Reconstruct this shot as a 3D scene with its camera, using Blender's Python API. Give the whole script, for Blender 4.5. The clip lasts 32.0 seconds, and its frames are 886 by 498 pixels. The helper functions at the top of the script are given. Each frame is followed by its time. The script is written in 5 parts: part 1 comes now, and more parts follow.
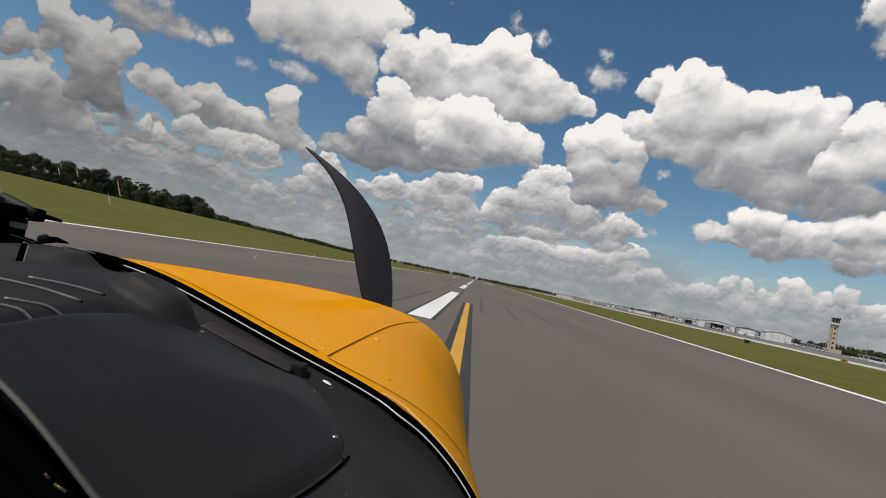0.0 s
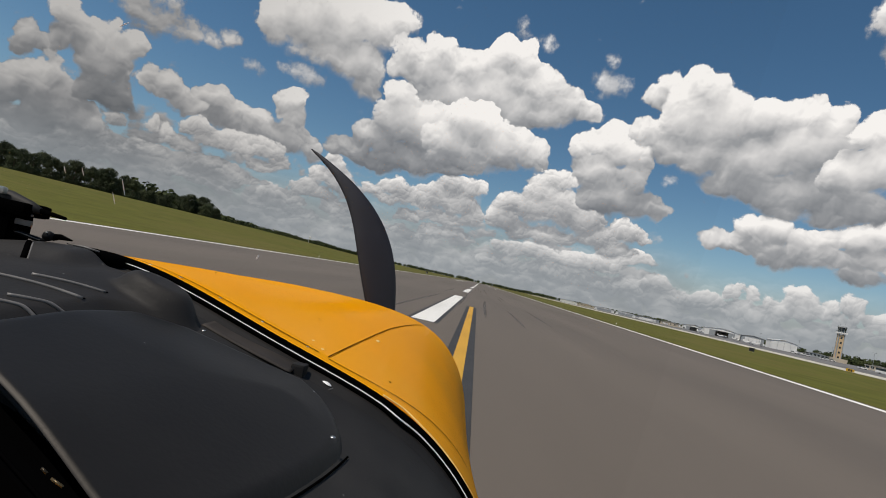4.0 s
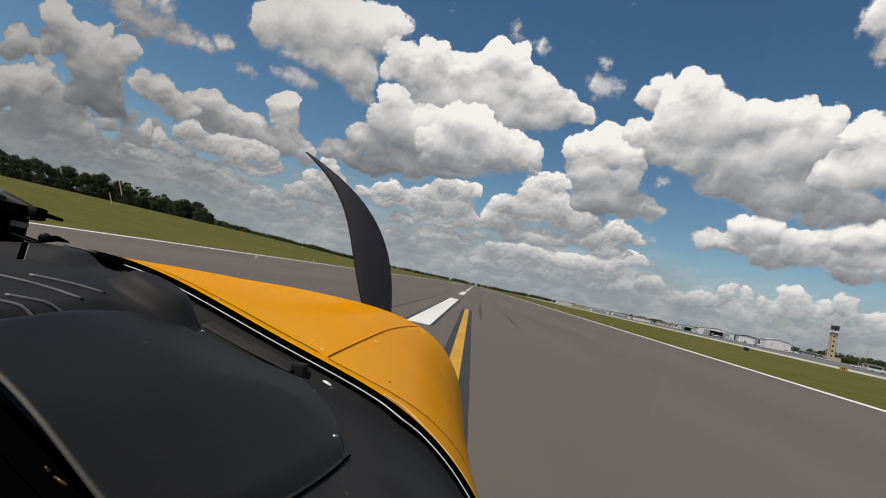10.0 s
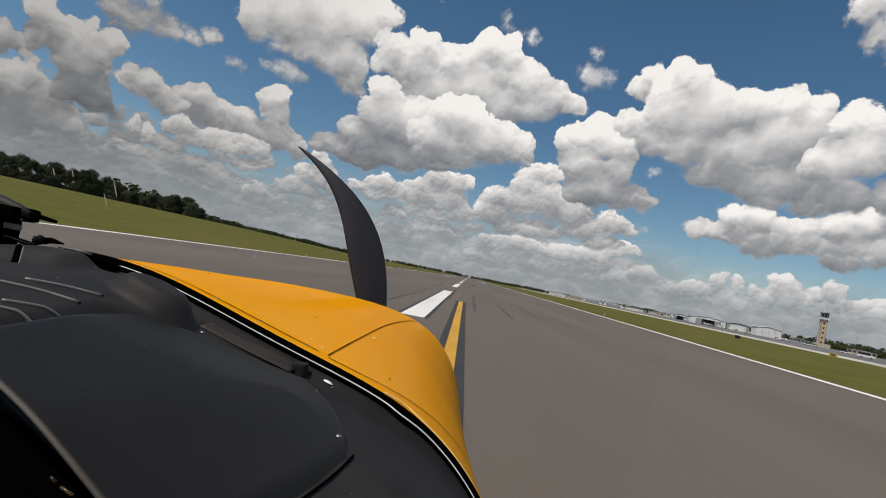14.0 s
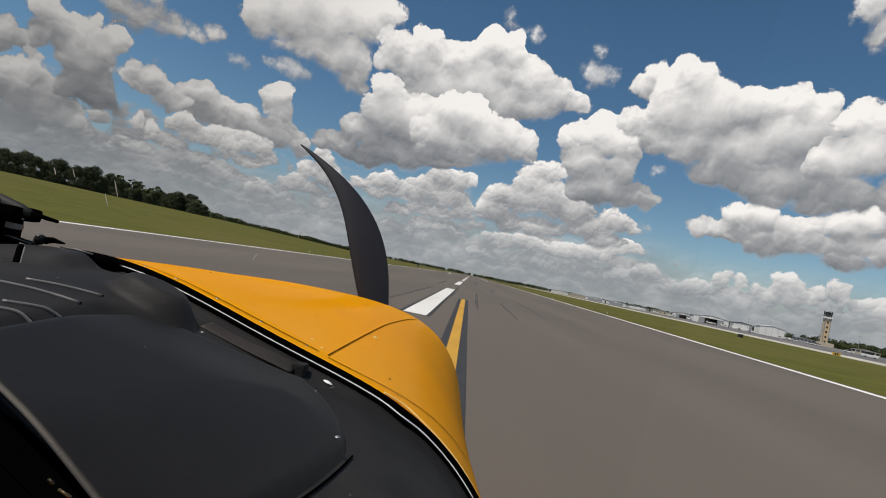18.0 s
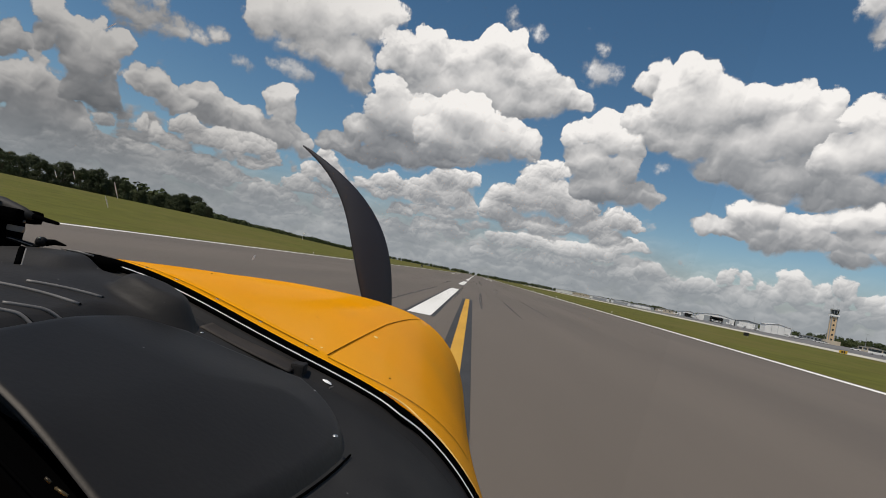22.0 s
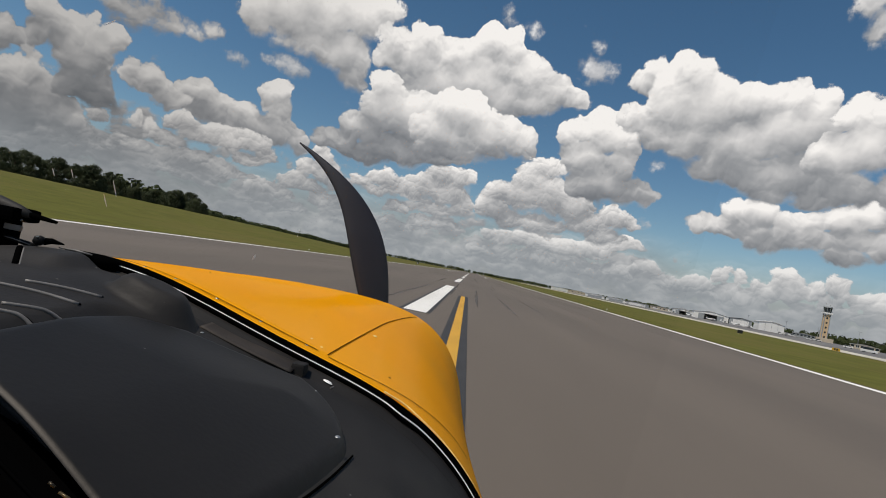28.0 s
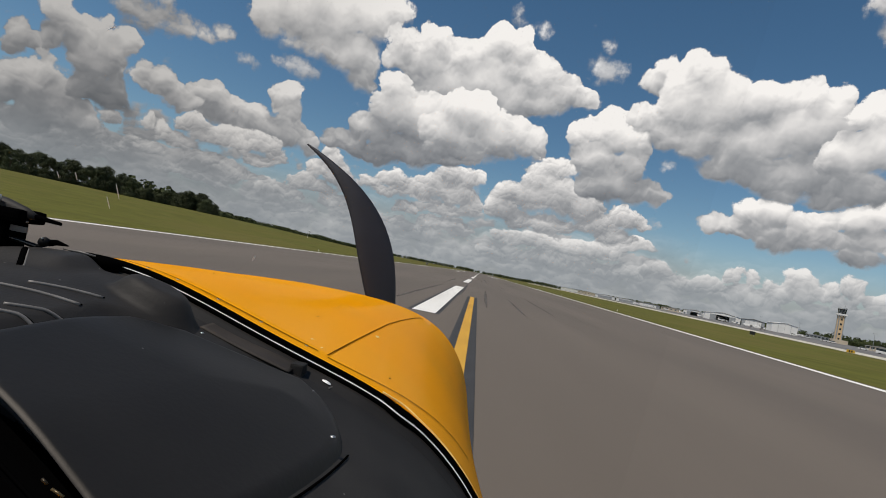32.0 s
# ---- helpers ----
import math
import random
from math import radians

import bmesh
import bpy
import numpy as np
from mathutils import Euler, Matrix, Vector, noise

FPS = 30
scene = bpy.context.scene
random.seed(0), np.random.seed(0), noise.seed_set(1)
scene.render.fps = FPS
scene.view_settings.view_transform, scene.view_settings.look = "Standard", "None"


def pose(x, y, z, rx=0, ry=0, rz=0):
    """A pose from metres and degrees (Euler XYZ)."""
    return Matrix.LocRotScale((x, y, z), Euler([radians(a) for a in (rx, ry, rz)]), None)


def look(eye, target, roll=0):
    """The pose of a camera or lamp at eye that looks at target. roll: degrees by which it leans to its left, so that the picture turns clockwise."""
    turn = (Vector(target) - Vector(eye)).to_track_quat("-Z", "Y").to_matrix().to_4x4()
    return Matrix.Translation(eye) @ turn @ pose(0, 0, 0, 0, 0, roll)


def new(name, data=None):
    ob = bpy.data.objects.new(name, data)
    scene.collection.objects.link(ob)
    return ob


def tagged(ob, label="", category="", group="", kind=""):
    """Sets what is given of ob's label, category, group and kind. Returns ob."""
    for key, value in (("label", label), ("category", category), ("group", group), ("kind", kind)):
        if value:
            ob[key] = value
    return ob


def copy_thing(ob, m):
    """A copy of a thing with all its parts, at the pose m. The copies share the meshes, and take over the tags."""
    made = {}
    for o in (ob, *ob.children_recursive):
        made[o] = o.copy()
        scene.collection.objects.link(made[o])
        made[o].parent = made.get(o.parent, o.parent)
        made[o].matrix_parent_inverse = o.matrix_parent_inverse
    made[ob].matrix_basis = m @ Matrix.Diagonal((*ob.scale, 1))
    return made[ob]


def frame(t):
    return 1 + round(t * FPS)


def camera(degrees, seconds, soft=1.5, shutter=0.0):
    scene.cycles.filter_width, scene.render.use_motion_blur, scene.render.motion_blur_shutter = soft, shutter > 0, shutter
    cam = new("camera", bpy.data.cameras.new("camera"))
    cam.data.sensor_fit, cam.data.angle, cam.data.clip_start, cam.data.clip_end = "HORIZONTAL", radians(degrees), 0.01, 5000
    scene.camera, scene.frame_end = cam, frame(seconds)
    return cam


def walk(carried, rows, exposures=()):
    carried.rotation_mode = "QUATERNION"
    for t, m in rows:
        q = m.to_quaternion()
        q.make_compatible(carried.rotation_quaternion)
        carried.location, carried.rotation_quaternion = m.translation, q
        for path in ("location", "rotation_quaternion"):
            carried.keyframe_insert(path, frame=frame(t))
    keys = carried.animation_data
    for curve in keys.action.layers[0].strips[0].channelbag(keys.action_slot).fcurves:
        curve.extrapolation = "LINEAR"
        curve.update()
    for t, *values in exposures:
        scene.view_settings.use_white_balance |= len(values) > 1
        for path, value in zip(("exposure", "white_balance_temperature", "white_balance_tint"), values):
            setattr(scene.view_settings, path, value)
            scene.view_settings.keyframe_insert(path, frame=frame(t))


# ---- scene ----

# ---- camera and its walk ----
cam = camera(80.0, 32.0, soft=0.95)
PATH = [
    (0, 0.0015, -0.0002, 1.8988, 92.49, -11.84, 3.63),
    (0.5, 0.0043, -0.0008, 1.8982, 92.50, -11.41, 3.81),
    (1, 0.0013, -0.0002, 1.8989, 92.44, -11.70, 3.58),
    (1.5, -0.0000, 0.0000, 1.8989, 92.42, -11.73, 3.46),
    (2, 0.0048, -0.0006, 1.9005, 92.41, -12.12, 4.07),
    (2.5, 0.0080, -0.0013, 1.8993, 92.53, -11.83, 4.30),
    (3, 0.0112, -0.0017, 1.9006, 92.53, -12.20, 4.73),
    (3.5, 0.0087, -0.0013, 1.8992, 92.67, -12.27, 4.46),
    (5.5, -0.0061, 0.0015, 1.8980, 92.95, -13.54, 3.19),
    (6, -0.0043, 0.0013, 1.9021, 92.40, -13.38, 3.45),
    (6.5, -0.0057, 0.0016, 1.9035, 92.17, -13.32, 3.33),
    (7, -0.0081, 0.0020, 1.9020, 92.36, -13.42, 3.06),
    (7.5, -0.0115, 0.0027, 1.9029, 92.24, -13.62, 2.77),
    (8, -0.0110, 0.0025, 1.9012, 92.34, -13.14, 2.67),
    (8.5, -0.0093, 0.0022, 1.9013, 92.36, -13.17, 2.87),
    (9, -0.0055, 0.0013, 1.8984, 92.72, -12.88, 3.13),
    (9.5, -0.0027, 0.0006, 1.8965, 92.87, -12.39, 3.27),
    (10, 0.0012, -0.0003, 1.8938, 93.19, -12.06, 3.54),
    (10.5, 0.0036, -0.0008, 1.8927, 93.33, -11.92, 3.73),
    (11, 0.0044, -0.0009, 1.8942, 93.13, -11.85, 3.84),
    (11.5, 0.0033, -0.0006, 1.8964, 92.81, -11.78, 3.75),
    (12, 0.0004, -0.0001, 1.8966, 92.74, -11.78, 3.46),
    (12.5, -0.0017, 0.0003, 1.8970, 92.65, -11.75, 3.25),
    (13, -0.0024, 0.0003, 1.8969, 92.61, -11.61, 3.15),
    (13.5, -0.0045, 0.0006, 1.8968, 92.56, -11.53, 2.92),
    (14, -0.0049, 0.0006, 1.8967, 92.52, -11.33, 2.82),
    (14.5, -0.0007, -0.0001, 1.8977, 92.45, -11.27, 3.26),
    (16.5, 0.0039, -0.0008, 1.8986, 92.39, -11.25, 3.75),
    (17, 0.0043, -0.0008, 1.9000, 92.24, -11.31, 3.82),
    (17.5, 0.0040, -0.0007, 1.9005, 92.20, -11.43, 3.83),
    (18, -0.0032, 0.0005, 1.8997, 92.22, -11.52, 3.10),
    (18.5, -0.0066, 0.0010, 1.9001, 92.06, -11.35, 2.71),
    (19, -0.0044, 0.0007, 1.9002, 92.11, -11.45, 2.97),
    (19.5, -0.0019, 0.0001, 1.9007, 92.00, -11.15, 3.17),
    (20, -0.0020, 0.0001, 1.9005, 92.02, -11.13, 3.14),
    (20.5, -0.0023, 0.0002, 1.9006, 92.02, -11.18, 3.13),
    (21, -0.0008, -0.0001, 1.9002, 92.08, -11.13, 3.26),
    (21.5, 0.0011, -0.0004, 1.9008, 92.04, -11.13, 3.47),
    (22, 0.0019, -0.0005, 1.9003, 92.12, -11.17, 3.55),
    (22.5, 0.0029, -0.0007, 1.9010, 92.05, -11.16, 3.67),
    (23, 0.0019, -0.0004, 1.9016, 92.00, -11.31, 3.61),
    (23.5, 0.0005, -0.0002, 1.9009, 92.08, -11.39, 3.47),
    (24, 0.0017, -0.0004, 1.9014, 92.00, -11.23, 3.57),
    (24.5, 0.0031, -0.0006, 1.9016, 91.99, -11.23, 3.71),
    (25, 0.0018, -0.0004, 1.9012, 92.06, -11.33, 3.59),
    (25.5, -0.0030, 0.0004, 1.9009, 92.02, -11.35, 3.10),
    (27.5, -0.0028, 0.0003, 1.9007, 92.02, -11.25, 3.09),
    (28, -0.0032, 0.0004, 1.9015, 91.92, -11.28, 3.07),
    (28.5, 0.0002, -0.0003, 1.9007, 92.02, -11.07, 3.36),
    (29, 0.0045, -0.0010, 1.9012, 91.98, -10.90, 3.77),
    (29.5, 0.0073, -0.0014, 1.9012, 92.05, -10.98, 4.07),
    (30, 0.0063, -0.0012, 1.9018, 92.00, -11.15, 4.02),
    (30.5, 0.0042, -0.0008, 1.9037, 91.73, -11.16, 3.84),
    (31, 0.0063, -0.0012, 1.9017, 92.01, -11.15, 4.02),
    (31.5, 0.0087, -0.0016, 1.9027, 91.90, -11.04, 4.25),
    (32, 0.0063, -0.0011, 1.9039, 91.78, -11.30, 4.10),
]
walk(cam, [(t, pose(x, y, z, rx, ry, rz)) for t, x, y, z, rx, ry, rz in PATH], exposures=[(0, 0.0, 6850, 11), (32, 0.0, 6850, 11)])

# ---- world, sun ----
SUN_EL, SUN_AZ = 60.0, -125.0   # degrees; azimuth clockwise from the runway heading
# clouds, from the farthest to the nearest: their lightness, how far it falls off towards the base, whether their heads are small,
# how soft their outline is; then azimuth, elevation and the two radii of each billow, in degrees
CLOUDS = []


def cloud(name, tone, fall, small, soft, *billows):
    CLOUDS.append((tone, fall, small, soft, billows))


cloud("specks", 0.62, 0.2, 1, 0.5,
      (24.2, 4.1, 0.7, 0.9), (25.0, 4.6, 0.6, 0.8), (26.0, 4.4, 0.7, 0.8), (27.2, 4.0, 0.5, 0.8), (25.7, 2.7, 2.0, 1.2), (29.5, 5.1, 0.9, 0.9), (29.9, 4.0, 1.3, 1.5), (28.4, 3.2, 1.3, 1.2), (31.7, 4.2, 0.9, 1.0),
      (33.1, 5.0, 0.8, 1.0), (33.8, 4.6, 0.8, 1.1), (33.1, 3.2, 1.7, 1.1), (35.3, 3.9, 1.0, 1.0), (36.4, 3.5, 1.2, 1.2), (34.5, 2.8, 1.5, 1.0))
cloud("under", 0.52, 0.15, 1, 0.35,
      (-11.3, 8.1, 1.7, 1.0), (-13.6, 7.3, 1.2, 0.7), (-9.9, 7.3, 2.1, 0.9), (-11.9, 6.6, 2.1, 0.8), (-8.1, 8.0, 1.5, 0.8), (-5.3, 9.6, 1.5, 1.1), (-3.3, 9.5, 1.7, 1.1), (-1.9, 10.0, 0.9, 0.7), (-6.3, 8.1, 2.5, 1.3),
      (-4.2, 7.9, 2.5, 1.5), (-5.2, 6.1, 2.5, 1.2), (-2.5, 6.9, 1.5, 1.7), (-7.3, 7.1, 1.8, 0.9), (-9.4, 5.3, 1.5, 0.9), (-8.0, 3.3, 1.1, 0.7), (-12.9, 4.0, 1.1, 0.5), (-4.9, 4.3, 3.1, 1.1), (-9.7, 3.8, 1.8, 0.6),
      (-11.3, 2.2, 1.4, 0.5))
cloud("low", 0.56, 0.2, 1, 0.35,
      (-18.5, 9.4, 0.8, 0.9), (-17.7, 8.6, 1.0, 1.0), (-18.9, 7.4, 1.6, 1.0), (-20.0, 6.5, 1.2, 0.8), (-17.3, 7.3, 1.6, 1.2), (-19.2, 5.6, 2.7, 1.1), (-16.3, 6.6, 1.4, 1.1), (-23.5, 4.3, 1.4, 0.8), (-21.2, 4.2, 1.9, 0.8),
      (-15.4, 5.0, 1.4, 0.9), (-13.6, 4.4, 0.9, 0.7), (-17.2, 4.5, 2.3, 1.0), (-20.4, 3.0, 2.2, 0.6), (-23.8, 3.0, 1.6, 0.6), (-13.9, 2.9, 1.5, 0.5))
cloud("bench", 0.56, 0.2, 1, 0.4,
      (9.4, 4.2, 2.8, 1.1), (12.3, 4.7, 2.2, 1.1), (15.1, 5.8, 1.5, 1.0), (17.4, 3.9, 1.4, 0.9), (14.6, 3.0, 2.4, 0.9), (12.0, 2.7, 2.2, 0.9), (4.5, 4.3, 3.5, 1.1), (2.0, 4.4, 1.8, 0.9), (6.0, 2.8, 3.3, 1.0),
      (9.1, 2.4, 2.3, 0.7), (1.1, 2.6, 1.8, 0.7), (19.7, 2.9, 2.1, 0.9), (22.0, 2.8, 2.0, 1.0))
cloud("edge", 0.5, 0.15, 0, 0.5,
      (-45.7, 12.2, 0.7, 0.7), (-44.8, 11.4, 1.1, 0.6), (-45.7, 10.8, 0.7, 0.6))
cloud("dusk", 0.44, 0.15, 1, 0.5,
      (-42.4, 4.7, 2.2, 1.0), (-39.9, 5.9, 2.0, 1.2), (-38.2, 7.2, 0.8, 0.8), (-38.8, 4.5, 2.1, 0.9), (-40.6, 3.3, 2.3, 0.8), (-43.7, 3.2, 1.4, 0.8), (-45.5, 3.2, 1.4, 1.4), (-36.7, 4.8, 1.0, 0.6), (-36.2, 5.9, 0.5, 0.4))
cloud("west", 0.5, 0.25, 0, 0.35,
      (-43.1, 10.2, 1.3, 0.8), (-44.2, 8.8, 1.6, 1.3), (-42.4, 9.7, 0.9, 1.1), (-43.7, 7.0, 2.2, 1.4), (-41.9, 8.2, 1.2, 1.4), (-44.1, 5.3, 1.8, 1.3), (-41.2, 6.5, 2.2, 1.3), (-45.6, 8.5, 0.9, 1.0), (-46.5, 7.0, 1.3, 1.8))
cloud("shreds", 0.62, 0.1, 0, 1.1,
      (-38.0, 17.0, 1.9, 1.1), (-36.2, 17.2, 1.9, 1.2), (-34.5, 16.8, 1.8, 1.1), (-34.7, 15.9, 0.9, 0.5), (-32.3, 17.0, 1.2, 0.8), (-30.9, 17.7, 0.9, 0.7), (-37.6, 15.9, 1.5, 0.7), (-39.3, 17.7, 1.6, 1.1), (-36.9, 18.6, 1.7, 0.7),
      (-37.8, 19.2, 2.6, 0.9))
cloud("tower", 0.6, 0.45, 0, 0.4,
      (-40.7, 14.1, 1.4, 1.3), (-40.0, 15.1, 0.8, 0.7), (-41.5, 12.3, 1.3, 1.8), (-39.7, 13.3, 1.8, 1.6), (-38.4, 13.8, 1.1, 1.2), (-40.1, 11.3, 2.0, 1.8), (-38.4, 12.0, 1.0, 1.2), (-40.2, 9.4, 1.8, 1.6), (-38.4, 10.3, 1.0, 1.4),
      (-39.2, 8.7, 1.9, 0.9), (-43.0, 14.0, 1.0, 1.5), (-43.6, 15.0, 1.1, 1.0), (-43.3, 12.5, 0.7, 1.1))
cloud("wisps", 0.72, 0.1, 0, 1.25,
      (9.3, 22.5, 1.9, 1.3), (9.1, 24.7, 0.7, 0.7), (-1.2, 26.5, 0.7, 1.0), (1.8, 25.6, 0.9, 0.6), (-28.2, 16.0, 1.0, 0.4), (16.7, 14.0, 0.7, 0.4), (-22.8, 16.8, 1.9, 1.0), (-24.5, 16.7, 1.2, 0.5), (31.0, 27.6, 0.3, 0.4))
cloud("corner", 0.62, 0.1, 0, 1,
      (32.5, 28.8, 1.3, 1.6), (33.3, 26.7, 0.9, 1.7), (34.4, 29.0, 2.0, 1.9), (35.5, 24.8, 1.5, 1.6), (34.3, 27.0, 1.6, 1.6))
cloud("bank", 0.6, 0.25, 0, 0.35,
      (-31.2, 11.8, 1.4, 1.2), (-30.5, 12.3, 0.9, 0.9), (-31.8, 11.0, 1.0, 0.9), (-29.7, 11.1, 1.7, 1.4), (-27.7, 11.5, 1.5, 0.9), (-26.5, 11.2, 1.6, 1.1), (-30.9, 10.2, 2.4, 0.8), (-28.0, 10.0, 2.8, 1.2), (-25.3, 10.2, 1.6, 1.3),
      (-23.9, 14.0, 1.5, 0.9), (-23.1, 14.6, 0.8, 0.6), (-24.2, 13.0, 1.2, 1.2), (-23.2, 12.1, 1.2, 1.6), (-21.9, 10.5, 1.1, 1.0), (-20.9, 10.0, 1.0, 1.1), (-23.1, 10.2, 1.9, 1.6), (-20.4, 9.2, 0.6, 0.8))
cloud("trail", 0.63, 0.2, 0, 0.5,
      (-36.5, 12.2, 0.6, 0.7), (-36.8, 11.4, 1.0, 0.7), (-35.1, 12.0, 0.7, 0.7), (-35.6, 11.0, 1.5, 0.7), (-34.1, 11.6, 0.8, 0.8), (-34.6, 10.6, 1.7, 0.7), (-33.0, 10.3, 1.4, 0.9))
cloud("apron", 0.57, 0.2, 1, 0.35,
      (-31.5, 8.6, 1.4, 0.9), (-33.9, 7.4, 0.8, 0.8), (-32.4, 6.7, 1.9, 1.0), (-30.1, 7.9, 2.2, 1.0), (-28.6, 8.4, 1.8, 0.8), (-27.4, 7.9, 2.1, 1.1), (-25.2, 8.5, 1.9, 1.1), (-23.6, 7.5, 1.0, 1.0), (-25.1, 6.8, 2.1, 0.9),
      (-31.2, 5.7, 1.2, 0.8), (-29.2, 5.7, 2.0, 0.8), (-35.5, 7.9, 0.6, 0.6), (-34.5, 5.5, 1.4, 0.7), (-31.9, 4.2, 2.4, 0.7), (-26.9, 5.1, 2.6, 0.7), (-29.8, 3.7, 2.5, 0.7))
cloud("high", 0.76, 0.35, 0, 0.6,
      (-26.5, 20.6, 2.2, 2.1), (-23.9, 21.9, 3.3, 2.7), (-20.6, 23.0, 4.0, 3.0), (-17.1, 23.4, 3.8, 2.5), (-14.8, 24.6, 1.9, 1.4), (-21.2, 20.1, 3.3, 1.9), (-18.1, 19.6, 2.8, 2.3), (-16.8, 18.0, 1.6, 1.8), (-24.6, 19.6, 2.4, 1.4),
      (-22.3, 24.6, 3.4, 1.3), (-15.9, 17.0, 1.1, 0.9))
cloud("centre", 0.68, 0.35, 0, 0.3,
      (-13.1, 22.0, 1.7, 1.2), (-13.6, 20.5, 1.3, 1.3), (-9.8, 22.8, 1.7, 1.5), (-10.2, 20.6, 3.1, 2.1), (-6.8, 21.9, 2.1, 1.2), (-6.2, 20.9, 1.9, 1.1), (-1.3, 22.0, 2.1, 1.4), (-2.2, 23.9, 2.1, 1.6), (-0.4, 23.6, 1.6, 1.8),
      (-3.7, 22.5, 2.1, 1.5), (1.6, 21.7, 2.7, 1.8), (4.7, 20.2, 2.3, 1.5), (7.0, 19.7, 1.7, 1.0), (2.9, 18.8, 2.9, 1.6), (-7.7, 18.3, 4.6, 2.7), (-3.6, 19.7, 3.7, 2.8), (-0.3, 18.7, 3.1, 2.3))
cloud("wing", 0.5, 0.5, 0, 0.4,
      (-13.0, 17.5, 1.6, 1.2), (-13.9, 16.1, 1.1, 1.1), (-12.2, 15.1, 3.0, 2.5), (-14.1, 12.8, 2.7, 1.6), (-16.6, 10.8, 2.6, 1.1), (-18.2, 10.7, 1.1, 0.6), (-14.2, 10.4, 3.0, 1.2), (-10.7, 11.3, 4.2, 1.8), (-6.9, 11.5, 4.3, 1.3),
      (-8.9, 14.6, 3.1, 2.9))
cloud("lobe", 0.66, 0.5, 0, 0.35,
      (-4.1, 16.5, 3.3, 2.2), (-5.7, 14.1, 3.6, 2.2), (-2.0, 14.8, 3.1, 2.2), (1.1, 15.3, 1.5, 1.6), (2.5, 14.4, 1.7, 1.6), (3.6, 13.6, 0.8, 0.9), (-4.7, 12.5, 3.7, 1.4), (-1.1, 13.2, 2.7, 0.9))
cloud("lower", 0.62, 0.3, 1, 0.3,
      (6.0, 12.5, 2.4, 1.1), (4.4, 11.1, 2.1, 1.4), (1.1, 9.1, 1.3, 1.4), (0.8, 7.4, 1.7, 1.6), (3.7, 9.1, 2.4, 2.0), (6.6, 9.6, 2.6, 2.3), (9.1, 8.8, 2.3, 1.7), (2.8, 6.6, 2.7, 1.3), (6.5, 6.6, 3.0, 1.3),
      (10.6, 7.4, 2.5, 1.3), (13.8, 8.3, 2.0, 1.2), (15.6, 8.0, 0.9, 0.8), (12.4, 6.5, 2.8, 1.1))
cloud("middle", 0.6, 0.5, 0, 0.35,
      (10.9, 17.7, 1.7, 1.3), (9.3, 16.9, 2.6, 1.2), (7.3, 16.3, 1.1, 1.0), (12.1, 16.3, 2.3, 2.1), (9.8, 14.3, 2.6, 1.9), (13.3, 14.2, 1.8, 2.1), (11.5, 11.6, 3.1, 2.4), (14.4, 11.5, 1.7, 1.3), (16.2, 10.9, 1.1, 0.8),
      (13.4, 10.7, 1.7, 1.1))
cloud("shelf", 0.6, 0.4, 0, 0.5,
      (25.4, 10.8, 1.6, 1.1), (26.7, 10.4, 1.8, 1.2), (26.1, 9.2, 2.0, 1.2), (28.8, 9.6, 1.9, 1.2), (30.9, 10.3, 1.7, 1.0), (32.9, 10.6, 1.8, 1.1), (34.7, 11.3, 1.5, 1.3), (35.8, 12.1, 1.1, 1.4), (24.1, 8.9, 2.0, 0.9),
      (22.1, 9.0, 1.5, 0.7), (31.1, 8.9, 2.9, 0.9), (34.3, 9.3, 2.3, 1.2), (27.6, 8.4, 2.7, 1.0), (36.2, 9.1, 1.5, 1.8), (33.7, 7.7, 1.6, 0.9))
cloud("horn", 0.66, 0.2, 0, 0.6,
      (15.2, 23.2, 1.1, 1.1), (14.6, 21.8, 1.6, 1.0))
cloud("great", 0.64, 0.42, 0, 0.45,
      (17.9, 23.6, 1.2, 1.3), (19.3, 22.8, 1.5, 1.6), (17.7, 20.2, 2.6, 2.2), (14.1, 18.5, 1.9, 1.4), (16.9, 22.3, 1.2, 1.0), (20.9, 20.3, 3.0, 2.8), (23.9, 20.5, 2.6, 2.1), (26.0, 21.1, 1.6, 1.4), (27.9, 21.1, 1.5, 1.3),
      (29.8, 20.2, 1.1, 1.3), (30.3, 21.0, 0.7, 1.0), (29.6, 18.6, 2.5, 2.3), (27.0, 18.1, 3.2, 2.8), (23.4, 16.9, 3.8, 2.7), (19.3, 17.1, 3.1, 2.2), (16.6, 17.1, 2.2, 1.7), (28.5, 14.6, 3.6, 2.1), (24.8, 14.3, 3.3, 1.9),
      (21.9, 14.7, 2.2, 1.4), (30.5, 12.8, 2.5, 1.3), (27.4, 12.8, 2.3, 1.1))
cloud("right", 0.64, 0.42, 0, 0.4,
      (32.0, 19.6, 1.2, 0.9), (33.1, 19.9, 1.4, 1.2), (34.4, 19.4, 1.2, 1.5), (33.9, 16.9, 2.3, 2.5), (31.8, 15.8, 2.4, 2.2), (32.9, 13.5, 2.3, 1.7), (36.1, 17.9, 1.8, 2.6), (36.3, 13.8, 1.8, 1.8))


def link(tree, a, b):
    tree.links.new(a, b)


def math_node(tree, op, a, b=None, c=None, clamp=False):
    n = tree.nodes.new("ShaderNodeMath")
    n.operation, n.use_clamp = op, clamp
    for i, v in enumerate((a, b, c)):
        if v is None:
            continue
        if isinstance(v, (int, float)):
            n.inputs[i].default_value = v
        else:
            link(tree, v, n.inputs[i])
    return n.outputs[0]


